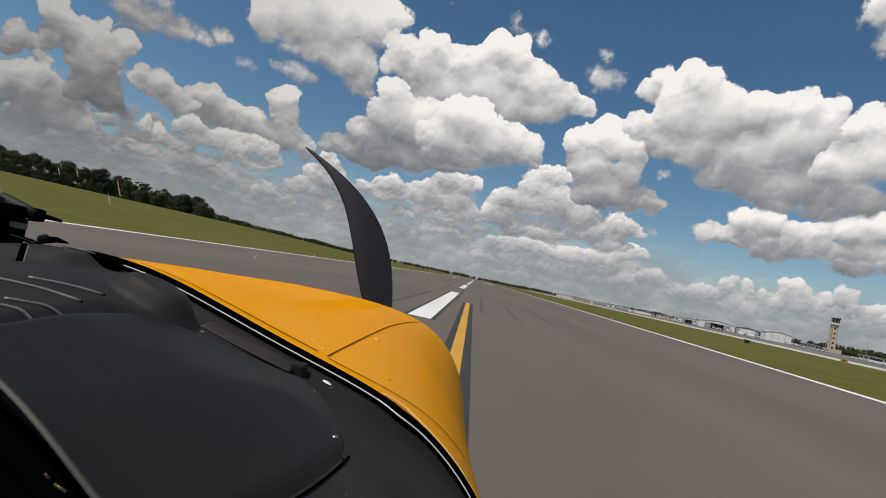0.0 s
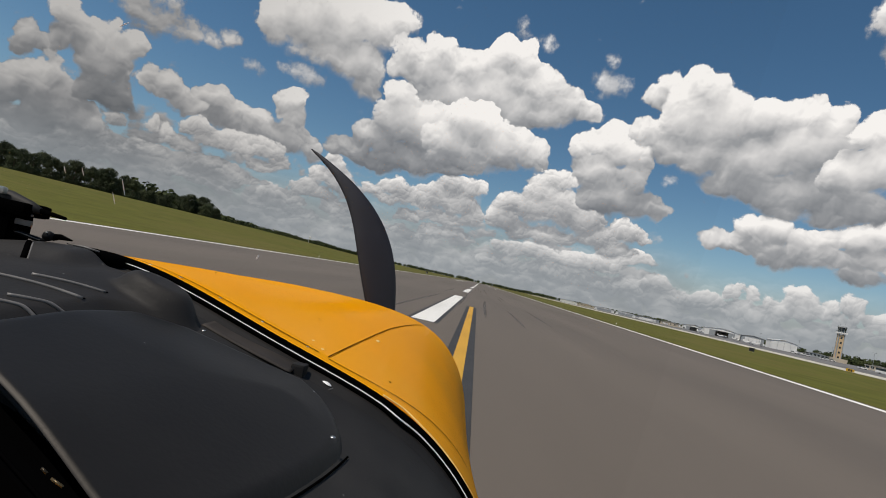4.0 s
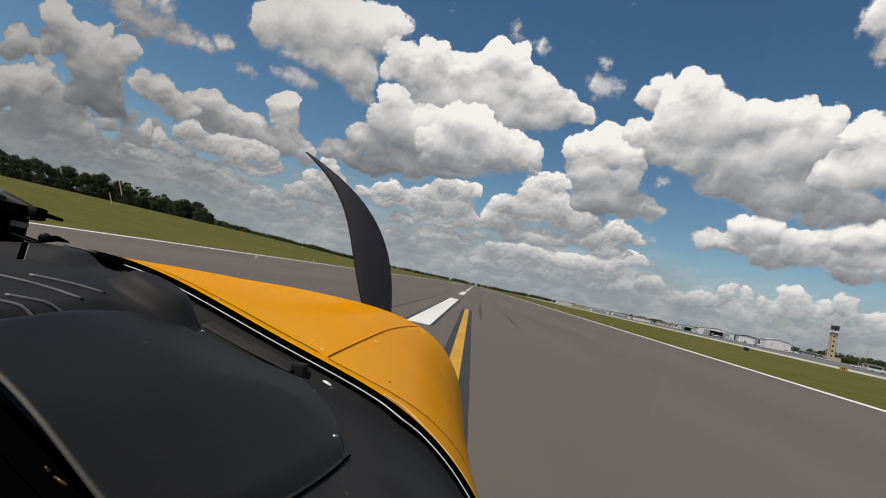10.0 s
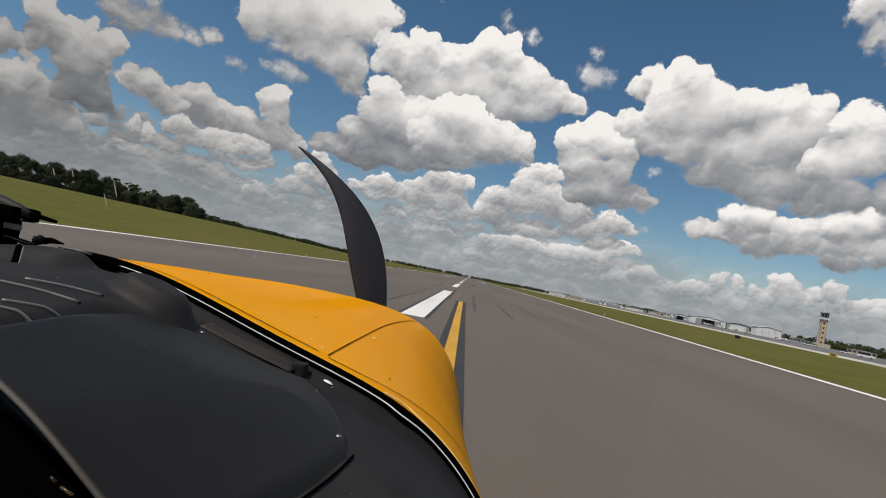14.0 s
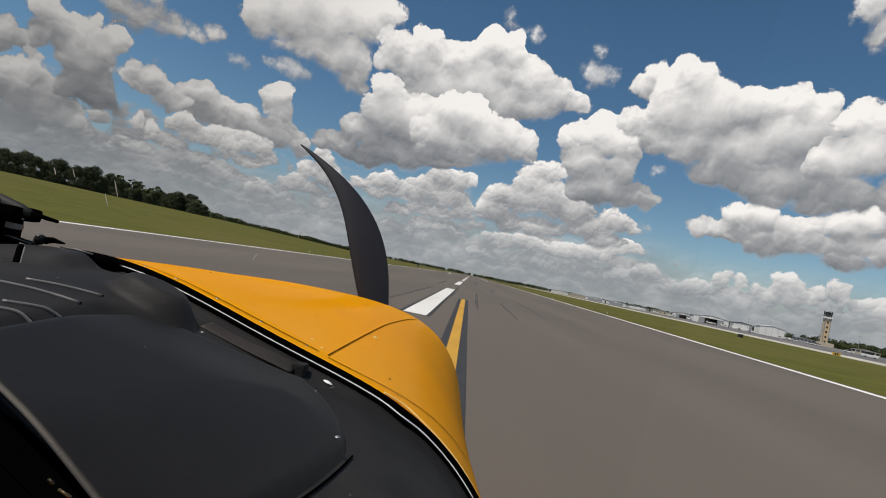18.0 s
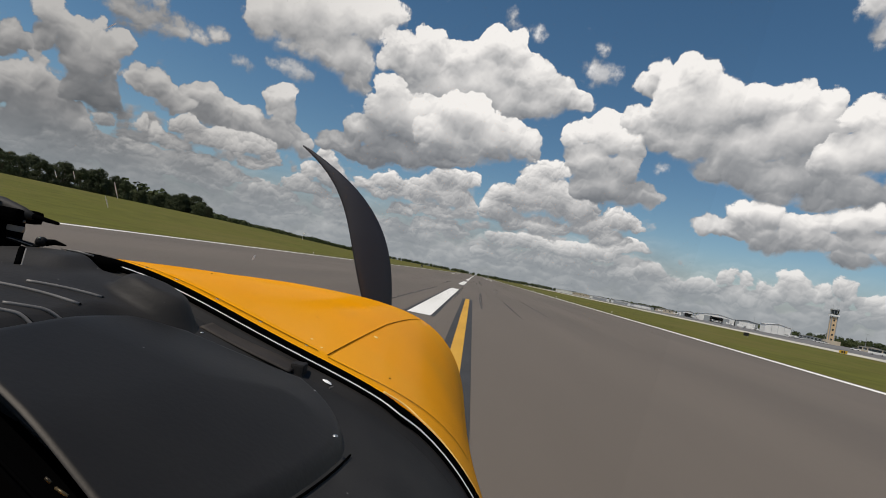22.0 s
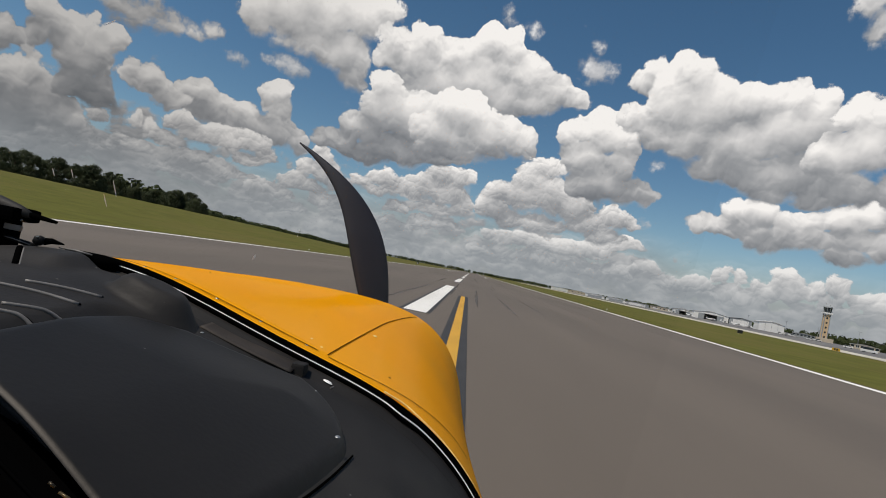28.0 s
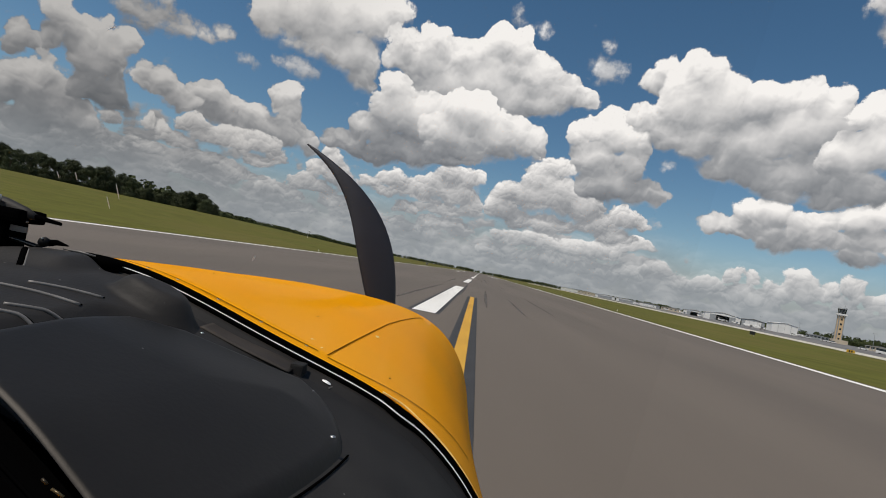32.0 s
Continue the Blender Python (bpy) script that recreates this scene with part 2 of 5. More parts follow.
def vec_node(tree, op, a, b=None, c=None, out=0):
    n = tree.nodes.new("ShaderNodeVectorMath")
    n.operation = op
    for i, v in enumerate((a, b, c)):
        if v is None:
            continue
        if isinstance(v, tuple):
            n.inputs[i].default_value = v
        else:
            link(tree, v, n.inputs[i])
    return n.outputs[out]


def smooth_range(tree, v, lo, hi, a=0.0, b=1.0):
    n = tree.nodes.new("ShaderNodeMapRange")
    n.interpolation_type = "SMOOTHSTEP"
    link(tree, v, n.inputs["Value"])
    for k, x in (("From Min", lo), ("From Max", hi), ("To Min", a), ("To Max", b)):
        n.inputs[k].default_value = x
    return n.outputs["Result"]


def mix_colour(tree, f, a, b):
    n = tree.nodes.new("ShaderNodeMix")
    n.data_type = "RGBA"
    for i, v in ((0, f), (6, a), (7, b)):
        if isinstance(v, (int, float)):
            n.inputs[i].default_value = v
        elif isinstance(v, tuple):
            n.inputs[i].default_value = (*v, 1)
        else:
            link(tree, v, n.inputs[i])
    return n.outputs[2]


def heap_group(name, billows):
    """A node group: how far, in degrees, a sky direction (azimuth, elevation) lies inside one heaped cloud of rounded billows."""
    g = bpy.data.node_groups.new(name, "ShaderNodeTree")
    g.interface.new_socket("P", in_out="INPUT", socket_type="NodeSocketVector")
    g.interface.new_socket("Depth", in_out="OUTPUT", socket_type="NodeSocketFloat")
    p = g.nodes.new("NodeGroupInput").outputs[0]
    total = None
    for az, el, ra, re in billows:
        r = min(ra, re)
        q = vec_node(g, "MULTIPLY_ADD", p, (1 / ra, 1 / re, 0), (-az / ra, -el / re, 0))
        d = math_node(g, "MULTIPLY_ADD", vec_node(g, "DOT_PRODUCT", q, q, out=1), -0.5 * r, 0.5 * r)
        total = d if total is None else math_node(g, "SMOOTH_MAX", total, d, 0.22 * r + 0.1)
    link(g, total, g.nodes.new("NodeGroupOutput").inputs[0])
    return g


def make_world():
    world = bpy.data.worlds.new("sky")
    scene.world = world
    world.use_nodes = True
    t = world.node_tree
    t.nodes.clear()
    sky = t.nodes.new("ShaderNodeTexSky")
    sky.sky_type, sky.sun_disc = "NISHITA", False
    sky.sun_elevation, sky.sun_rotation = radians(SUN_EL), radians(SUN_AZ)
    sky.air_density, sky.dust_density, sky.ozone_density = 1.0, 0.15, 3.0
    way = t.nodes.new("ShaderNodeTexCoord").outputs["Generated"]
    sep = t.nodes.new("ShaderNodeSeparateXYZ")
    link(t, way, sep.inputs[0])
    x, y, z = sep.outputs
    az = math_node(t, "MULTIPLY", math_node(t, "ARCTAN2", x, y), 180 / math.pi)
    # the same field of clouds goes on all round the horizon
    az = math_node(t, "WRAP", az, 43.0, -51.0)
    el = math_node(t, "MULTIPLY", math_node(t, "ARCSINE", z), 180 / math.pi)
    comb = t.nodes.new("ShaderNodeCombineXYZ")
    link(t, az, comb.inputs[0])
    link(t, el, comb.inputs[1])
    p0 = comb.outputs[0]

    def plain_noise(p, scale, detail, rough=0.55, out=0):
        n = t.nodes.new("ShaderNodeTexNoise")
        n.noise_dimensions = "2D"
        link(t, p, n.inputs["Vector"])
        n.inputs["Scale"].default_value, n.inputs["Detail"].default_value, n.inputs["Roughness"].default_value = scale, detail, rough
        return n.outputs[out]

    def domes(pp, scale):
        """Rounded heads with narrow clefts between them: 0.2 on a head, below 0 in a cleft."""
        n = t.nodes.new("ShaderNodeTexVoronoi")
        n.feature, n.voronoi_dimensions, n.normalize = "SMOOTH_F1", "2D", True
        n.inputs["Smoothness"].default_value, n.inputs["Detail"].default_value = 0.45, 0.0
        link(t, pp, n.inputs["Vector"])
        n.inputs["Scale"].default_value = scale
        return math_node(t, "MULTIPLY_ADD", n.outputs[0], math_node(t, "MULTIPLY", n.outputs[0], -1.0), 0.13)

    def moved(pp, scale, amount):
        c = vec_node(t, "SUBTRACT", plain_noise(pp, scale, 3.0, 0.5, 1), (0.5, 0.5, 0.5))
        return vec_node(t, "MULTIPLY_ADD", c, (amount, amount, 0), pp)

    def shifted(pp, d):
        return vec_node(t, "ADD", pp, (TOWARDS[0] * d, TOWARDS[1] * d, 0))

    def heads(pp, size):
        """The relief of the cloud, in degrees, as heads upon heads; size 1 near by, smaller far off."""
        a = math_node(t, "MULTIPLY", domes(pp, 0.36 / size), 1.7 * size)
        a = math_node(t, "MULTIPLY_ADD", domes(pp, 0.85 / size), 0.75 * size, a)
        return math_node(t, "MULTIPLY_ADD", domes(pp, 2.1 / size), 0.20 * size, a)

    TOWARDS = (-0.3, 0.95)   # the side from which the sun lights the clouds
    p = moved(p0, 0.30, 1.5)
    pr = moved(p, 1.1, 0.55)
    NEAR, FAR, STEP = 0.9, 0.42, 0.30
    near0, near1 = heads(pr, NEAR), heads(shifted(pr, STEP), NEAR)
    far0, far1 = heads(pr, FAR), heads(shifted(pr, STEP * 0.5), FAR)
    near_slope = math_node(t, "MULTIPLY", math_node(t, "SUBTRACT", near0, near1), 1 / STEP)
    far_slope = math_node(t, "MULTIPLY", math_node(t, "SUBTRACT", far0, far1), 2 / STEP)
    fray = math_node(t, "SUBTRACT", plain_noise(p0, 1.3, 5.0, 0.62), 0.5)
    mottle = math_node(t, "SUBTRACT", plain_noise(p0, 0.28, 3.0), 0.5)

    # rows of small far clouds along the horizon, closer together the lower they stand
    q0 = vec_node(t, "MULTIPLY", pr, (0.8, 1.5, 1))
    row0, row1 = heads(q0, 1.3), heads(shifted(q0, 0.3), 1.3)
    row_slope = math_node(t, "MULTIPLY", math_node(t, "SUBTRACT", row0, row1), 1 / 0.3)
    thick = math_node(t, "ADD", smooth_range(t, el, 11.0, 1.5, -0.50, 0.32), math_node(t, "MULTIPLY", smooth_range(t, az, -20.0, -36.0), smooth_range(t, el, 17.0, 9.0, 0.0, 0.24)))
    thick = math_node(t, "SUBTRACT", thick, math_node(t, "MULTIPLY", smooth_range(t, az, 16.0, 23.0), smooth_range(t, el, 2.0, 4.5, 0.0, 0.45)))
    cover = math_node(t, "ADD", thick, math_node(t, "MULTIPLY_ADD", fray, 0.25, math_node(t, "MULTIPLY_ADD", mottle, 0.9, row0)))
    mask = smooth_range(t, cover, 0.0, 0.3)
    lit = math_node(t, "MULTIPLY_ADD", row_slope, 0.34, math_node(t, "MULTIPLY_ADD", mottle, 0.6, 0.40))

    for k, (tone, fall, small, soft, billows) in enumerate(CLOUDS):
        low, high = min(b[1] - b[3] for b in billows), max(b[1] + b[3] for b in billows)
        group = heap_group("heap", billows)
        reach = 0.9 if small else 1.7

        def depth(pp):
            n = t.nodes.new("ShaderNodeGroup")
            n.node_tree = group
            link(t, pp, n.inputs[0])
            return n.outputs[0]

        d0, d1 = depth(p), depth(shifted(p, reach))
        f = math_node(t, "ADD", d0, far0 if small else near0)
        f = math_node(t, "ADD", f, math_node(t, "MULTIPLY_ADD", fray, 0.42 + 0.65 * soft, 0.16 if small else 0.26))
        slope = math_node(t, "MULTIPLY", math_node(t, "SUBTRACT", d0, math_node(t, "MAXIMUM", d1, -1.2)), 1 / reach)
        # the shaded undersides are softer than the sunlit heads
        width = math_node(t, "MULTIPLY_ADD", math_node(t, "MAXIMUM", math_node(t, "MULTIPLY", slope, -1.0), 0.0), 1.5, 0.16 + 0.55 * soft * soft)
        alpha = math_node(t, "DIVIDE", f, width, clamp=True)
        alpha = smooth_range(t, alpha, 0.0, 1.0, 0.0, 0.8 if soft > 1.2 else 1.0)
        # heads stand out along the outline, and melt into each other inside
        crisp = smooth_range(t, d0, 1.0 if small else 1.2, 0.0, 0.15 if small else 0.09, 0.31)
        shade = math_node(t, "MULTIPLY_ADD", el, 1.35 * fall / (high - low), tone - 0.11 - 1.35 * fall * (0.5 + low / (high - low)))
        shade = math_node(t, "MULTIPLY_ADD", slope, 0.34 if small else 0.46, shade)
        shade = math_node(t, "MULTIPLY_ADD", mottle, 0.50, shade)
        shade = math_node(t, "MULTIPLY_ADD", far_slope if small else near_slope, crisp, shade)
        mixed = t.nodes.new("ShaderNodeMix")
        link(t, alpha, mixed.inputs[0])
        link(t, lit, mixed.inputs[2])
        link(t, shade, mixed.inputs[3])
        lit = mixed.outputs[0]
        mask = math_node(t, "MAXIMUM", mask, alpha)

    ramp = t.nodes.new("ShaderNodeValToRGB")
    link(t, lit, ramp.inputs[0])
    ramp.color_ramp.interpolation = "LINEAR"
    for k, (pos, c) in enumerate(((0.0, (0.225, 0.25, 0.285)), (0.36, (0.405, 0.43, 0.465)), (0.68, (0.765, 0.78, 0.805)), (1.0, (1.16, 1.165, 1.17)))):
        stop = ramp.color_ramp.elements[0] if k == 0 else ramp.color_ramp.elements[-1] if k == 3 else ramp.color_ramp.elements.new(pos)
        stop.position, stop.color = pos, (*c, 1)
    # the heaps to the west stand deep in each other's shade
    heaped = mix_colour(t, smooth_range(t, az, -4.0, -42.0, 0.0, 0.50), ramp.outputs[0], (0.09, 0.095, 0.10))
    # distance takes the contrast out of the lowest clouds, and fills the gaps between them
    veil = smooth_range(t, el, 8.5, 0.5, 0.0, 0.60)
    heaped = mix_colour(t, veil, heaped, (0.37, 0.43, 0.48))
    hazy = math_node(t, "ADD", el, smooth_range(t, az, 16.0, 23.0, 0.0, 1.3))
    mask = math_node(t, "MAXIMUM", mask, smooth_range(t, hazy, 8.5, 2.2, 0.0, 0.97))
    back_sky, back_cloud = t.nodes.new("ShaderNodeBackground"), t.nodes.new("ShaderNodeBackground")
    clear = t.nodes.new("ShaderNodeHueSaturation")
    clear.inputs["Saturation"].default_value = 1.18
    clear.inputs["Hue"].default_value = 0.493
    link(t, sky.outputs[0], clear.inputs["Color"])
    link(t, clear.outputs[0], back_sky.inputs["Color"])
    back_sky.inputs["Strength"].default_value = 0.076
    link(t, heaped, back_cloud.inputs["Color"])
    back_cloud.inputs["Strength"].default_value = 0.77
    mix, out = t.nodes.new("ShaderNodeMixShader"), t.nodes.new("ShaderNodeOutputWorld")
    link(t, mask, mix.inputs[0])
    link(t, back_sky.outputs[0], mix.inputs[1])
    link(t, back_cloud.outputs[0], mix.inputs[2])
    link(t, mix.outputs[0], out.inputs[0])


make_world()
sun = new("sun", bpy.data.lights.new("sun", "SUN"))
sun.data.energy, sun.data.angle, sun.data.color = 3.2, radians(0.53), (1.0, 0.95, 0.87)
a, e = radians(SUN_AZ), radians(SUN_EL)
sun.matrix_world = look((0, 0, 60), (-60 * math.sin(a) * math.cos(e), -60 * math.cos(a) * math.cos(e), 60 - 60 * math.sin(e)))


# ---- materials ----
def material(name, colour, rough=0.6, metal=0.0, vary=0.0, scale=3.0, stretch=(1, 1, 1), bump=0.0, bump_scale=40.0,
             second=None, second_scale=0.5, coat=0.0, random_shade=0.0, spec=0.5, edge=None, specks=0.0):
    """A surface with two scales of variation, in metres, and fine relief."""
    m = bpy.data.materials.new(name)
    m.use_nodes = True
    t = m.node_tree
    b = t.nodes["Principled BSDF"]
    b.inputs["Roughness"].default_value, b.inputs["Metallic"].default_value = rough, metal
    b.inputs["Coat Weight"].default_value = coat
    b.inputs["Coat Roughness"].default_value = 0.12
    b.inputs["Specular IOR Level"].default_value = spec
    b.inputs["Base Color"].default_value = (*colour, 1)
    if edge:
        b.inputs["Specular Tint"].default_value = (*edge, 1)
    place = t.nodes.new("ShaderNodeTexCoord").outputs["Object"]
    place = vec_node(t, "MULTIPLY", place, tuple(stretch))

    def grain(s, detail=4.0):
        n = t.nodes.new("ShaderNodeTexNoise")
        link(t, place, n.inputs["Vector"])
        n.inputs["Scale"].default_value, n.inputs["Detail"].default_value = s, detail
        return n.outputs[0]

    col = None
    if vary or second or random_shade:
        f = smooth_range(t, grain(scale), 0.25, 0.75)
        dark = tuple(c * (1 - vary) for c in colour)
        bright = tuple(min(1, c * (1 + vary)) for c in colour)
        col = mix_colour(t, f, dark, bright)
        if second:
            col = mix_colour(t, smooth_range(t, grain(second_scale, 5.0), 0.42, 0.68), col, second)
        if random_shade:
            r = t.nodes.new("ShaderNodeObjectInfo").outputs["Random"]
            hsv = t.nodes.new("ShaderNodeHueSaturation")
            link(t, col, hsv.inputs["Color"])
            link(t, math_node(t, "MULTIPLY_ADD", r, 2 * random_shade, 1 - random_shade), hsv.inputs["Value"])
            col = hsv.outputs[0]
        if specks:   # scattered dust, a millimetre across
            v = t.nodes.new("ShaderNodeTexVoronoi")
            v.inputs["Scale"].default_value = 42.0
            link(t, place, v.inputs["Vector"])
            spot = smooth_range(t, v.outputs["Distance"], specks, specks * 0.6)
            col = mix_colour(t, math_node(t, "MULTIPLY", spot, 0.5), col, (0.30, 0.29, 0.27))
        link(t, col, b.inputs["Base Color"])
    if bump:
        n = t.nodes.new("ShaderNodeBump")
        n.inputs["Strength"].default_value, n.inputs["Distance"].default_value = bump, 0.02
        link(t, grain(bump_scale, 3.0), n.inputs["Height"])
        link(t, n.outputs[0], b.inputs["Normal"])
    return m


ASPHALT = material("grooved runway asphalt", (0.139, 0.115, 0.093), 0.9, vary=0.09, scale=0.25, stretch=(1, 0.12, 1), bump=0.06,
                   bump_scale=30, second=(0.116, 0.0965, 0.079), second_scale=0.16)
CONCRETE = material("pale concrete", (0.60, 0.56, 0.47), 0.85, vary=0.12, scale=0.3, second=(0.48, 0.45, 0.38), second_scale=0.06, bump=0.2)
APRON = material("apron asphalt", (0.17, 0.165, 0.16), 0.9, vary=0.12, scale=0.05, second=(0.13, 0.127, 0.123), second_scale=0.02)
GRASS = material("mown grass", (0.105, 0.106, 0.020), 0.95, vary=0.20, scale=0.22, second=(0.130, 0.114, 0.030), second_scale=0.035,
                 bump=0.5, bump_scale=6, spec=0.1)
WHITE_PAINT = material("worn white road paint", (0.86, 0.84, 0.79), 0.8, vary=0.05, scale=1.2, stretch=(1, 0.15, 1), second=(0.74, 0.72, 0.67), second_scale=0.5)
YELLOW_PAINT = material("worn yellow road paint", (0.62, 0.33, 0.035), 0.8, vary=0.10, scale=1.5, stretch=(1, 0.2, 1))
BLACK_PAINT = material("black border paint", (0.035, 0.035, 0.037), 0.8, vary=0.2, scale=0.8)
COWL_PAINT = material("yellow enamel", (0.96, 0.372, 0.003), 0.30, metal=0.12, vary=0.05, scale=5.0, coat=0.13, spec=0.0, bump=0.03, bump_scale=9,
                      second=(0.93, 0.385, 0.012), second_scale=3.0, edge=(1.0, 0.50, 0.02))
SEAM = material("dark seam", (0.045, 0.016, 0.005), 0.8, spec=0.0)
PAD = material("black moulded plastic", (0.0125, 0.0114, 0.0106), 0.52, vary=0.15, scale=18, bump=0.02, bump_scale=300, second=(0.0165, 0.0150, 0.0140), second_scale=6, spec=0.28, edge=(1.0, 0.94, 0.88), specks=0.035)
DECK = material("charcoal vinyl", (0.020, 0.0187, 0.0178), 0.62, vary=0.22, scale=25, bump=0.05, bump_scale=500, second=(0.028, 0.0262, 0.0245), second_scale=9, spec=0.22, specks=0.05)
DUCT = material("dusty charcoal plastic", (0.024, 0.0224, 0.0214), 0.62, vary=0.2, scale=22, bump=0.05, bump_scale=400, second=(0.032, 0.0298, 0.0283), second_scale=8, spec=0.18, specks=0.04)
SEAL = material("matt black seal", (0.0014, 0.0014, 0.0015), 0.95, spec=0.0)
RUBBER = material("black rubber", (0.006, 0.006, 0.0065), 0.6, spec=0.15)
WHITE_BEAD = material("white edging", (0.93, 0.93, 0.92), 0.5)
CHANNEL = material("brown grey plastic", (0.046, 0.039, 0.034), 0.6, vary=0.25, scale=30, second=(0.032, 0.028, 0.025), second_scale=12, spec=0.2)
# pale yellow for paint chips and for highlights painted on the cowling
COWL_EDGE = material("pale lip highlight and chips", (0.95, 0.66, 0.24), 0.5, vary=0.12, scale=60)
STEEL = material("dull steel", (0.45, 0.45, 0.44), 0.35, metal=0.9)
GREY_SLOT = material("grey slot lip", (0.16, 0.15, 0.14), 0.5, vary=0.2, scale=60)
BRASS = material("worn brass trim", (0.09, 0.065, 0.03), 0.4, metal=0.6, vary=0.7, scale=160, second=(0.008, 0.007, 0.007), second_scale=60)
BLADE = material("satin black blade paint", (0.020, 0.020, 0.027), 0.5, vary=0.15, scale=8)
# near-black for black parts; also puts the darkness of slots and gaps into colour
DARK = material("black parts and unlit gaps", (0.0015, 0.0015, 0.0016), 0.9, spec=0.0)
BARK = material("bark", (0.10, 0.075, 0.05), 0.95, vary=0.25, scale=3)
LEAF = material("dark foliage", (0.056, 0.068, 0.036), 0.8, vary=0.35, scale=0.35, random_shade=0.25, second=(0.066, 0.078, 0.036), second_scale=0.9, spec=0.15)
FAR_LEAF = material("far woods", (0.050, 0.066, 0.028), 0.9, vary=0.4, scale=0.1, second=(0.07, 0.08, 0.035), second_scale=0.02, spec=0.1)
METAL_WHITE = material("white ribbed cladding", (0.74, 0.74, 0.72), 0.6, vary=0.05, scale=0.3)
METAL_GREY = material("grey ribbed cladding", (0.30, 0.32, 0.33), 0.6, vary=0.08, scale=0.3)
METAL_TAN = material("tan cladding", (0.50, 0.43, 0.33), 0.7, vary=0.08, scale=0.3)
BRICK_RED = material("brown brick wall", (0.30, 0.15, 0.09), 0.9, vary=0.15, scale=0.4)
ROOF_GREY = material("weathered roof sheet", (0.40, 0.40, 0.39), 0.6, vary=0.1, scale=0.2)
GLASS_DARK = material("tinted glazing", (0.02, 0.03, 0.035), 0.12, spec=0.6)
TOWER_TAN = material("tan tower panels", (0.62, 0.45, 0.27), 0.8, vary=0.06, scale=0.2)


def see_through(name, colour, share, glow=False):
    """A thin clear sheet or film; share: how much of it is the coloured surface. glow: light comes through that too."""
    m = material(name, colour, 0.4)
    t = m.node_tree
    mix, clear = t.nodes.new("ShaderNodeMixShader"), t.nodes.new("ShaderNodeBsdfTransparent")
    mix.inputs[0].default_value = share
    link(t, clear.outputs[0], mix.inputs[1])
    surface = t.nodes["Principled BSDF"]
    if glow:   # scatters the daylight from the far side
        surface = t.nodes.new("ShaderNodeBsdfTranslucent")
        surface.inputs["Color"].default_value = (*colour, 1)
    link(t, surface.outputs[0], mix.inputs[2])
    link(t, mix.outputs[0], t.nodes["Material Output"].inputs[0])
    return m


RUBBER_MARK = see_through("tyre rubber streak", (0.05, 0.045, 0.042), 0.30)
CLEAR = see_through("clear acrylic", (0.02, 0.02, 0.02), 0.012)
CLEAR.node_tree.nodes["Principled BSDF"].inputs["Roughness"].default_value = 0.03
SCRATCH = see_through("scratched acrylic", (0.95, 0.95, 0.93), 0.55, True)
SIGN_BLACK = material("black sign face", (0.02, 0.02, 0.02), 0.5)
SIGN_YELLOW = material("yellow sign face", (0.70, 0.42, 0.03), 0.5)


# ---- building helpers ----
def part(name, bm, mat, parent=None, label="", smooth=False):
    """Links a bmesh as one mesh object, under a thing or a part where one is given."""
    me = bpy.data.meshes.new(name)
    bmesh.ops.recalc_face_normals(bm, faces=bm.faces[:])
    bm.to_mesh(me)
    bm.free()
    me.materials.append(mat)
    if smooth:
        me.shade_smooth()
    ob = new(name, me)
    ob.parent = parent
    return tagged(ob, label)


def raw_part(name, verts, faces, mat, parent=None, label="", smooth=False):
    """The same from lists of corners and faces, for large meshes."""
    me = bpy.data.meshes.new(name)
    me.from_pydata(verts, [], faces)
    me.materials.append(mat)
    if smooth:
        me.shade_smooth()
    ob = new(name, me)
    ob.parent = parent
    return tagged(ob, label)


def thing(name, label, category, m=None, group="", kind=""):
    ob = new(name)
    if m:
        ob.matrix_basis = m
    return tagged(ob, label, category, group, kind)


def add_box(bm, x0, x1, y0, y1, z0, z1, bevel=0.0):
    vs = bmesh.ops.create_cube(bm, size=1.0, matrix=Matrix.LocRotScale(
        ((x0 + x1) / 2, (y0 + y1) / 2, (z0 + z1) / 2), None, (x1 - x0, y1 - y0, z1 - z0)))["verts"]
    if bevel:
        bmesh.ops.bevel(bm, geom=list({e for v in vs for e in v.link_edges}), offset=bevel, segments=2, affect="EDGES", profile=0.7)
    return bm


def box(x0, x1, y0, y1, z0, z1, bevel=0.0):
    return add_box(bmesh.new(), x0, x1, y0, y1, z0, z1, bevel)


def add_tube(bm, points, radius, sides=8, closed_ends=True):
    """A tube along points; radius is one number or one per point."""
    pts = [Vector(p) for p in points]
    radii = radius if isinstance(radius, (list, tuple)) else [radius] * len(pts)
    rings = []
    for i, p in enumerate(pts):
        d = (pts[min(i + 1, len(pts) - 1)] - pts[max(i - 1, 0)]).normalized()
        up = Vector((0, 0, 1)) if abs(d.z) < 0.9 else Vector((1, 0, 0))
        s = d.cross(up).normalized()
        u = s.cross(d)
        rings.append([bm.verts.new(p + radii[i] * (math.cos(k) * s + math.sin(k) * u))
                      for k in (2 * math.pi * j / sides for j in range(sides))])
    for r0, r1 in zip(rings, rings[1:]):
        for j in range(sides):
            bm.faces.new((r0[j], r0[(j + 1) % sides], r1[(j + 1) % sides], r1[j]))
    if closed_ends:
        bm.faces.new(rings[0])
        bm.faces.new(rings[-1])
    return bm


def tube(points, radius, sides=8):
    return add_tube(bmesh.new(), points, radius, sides)


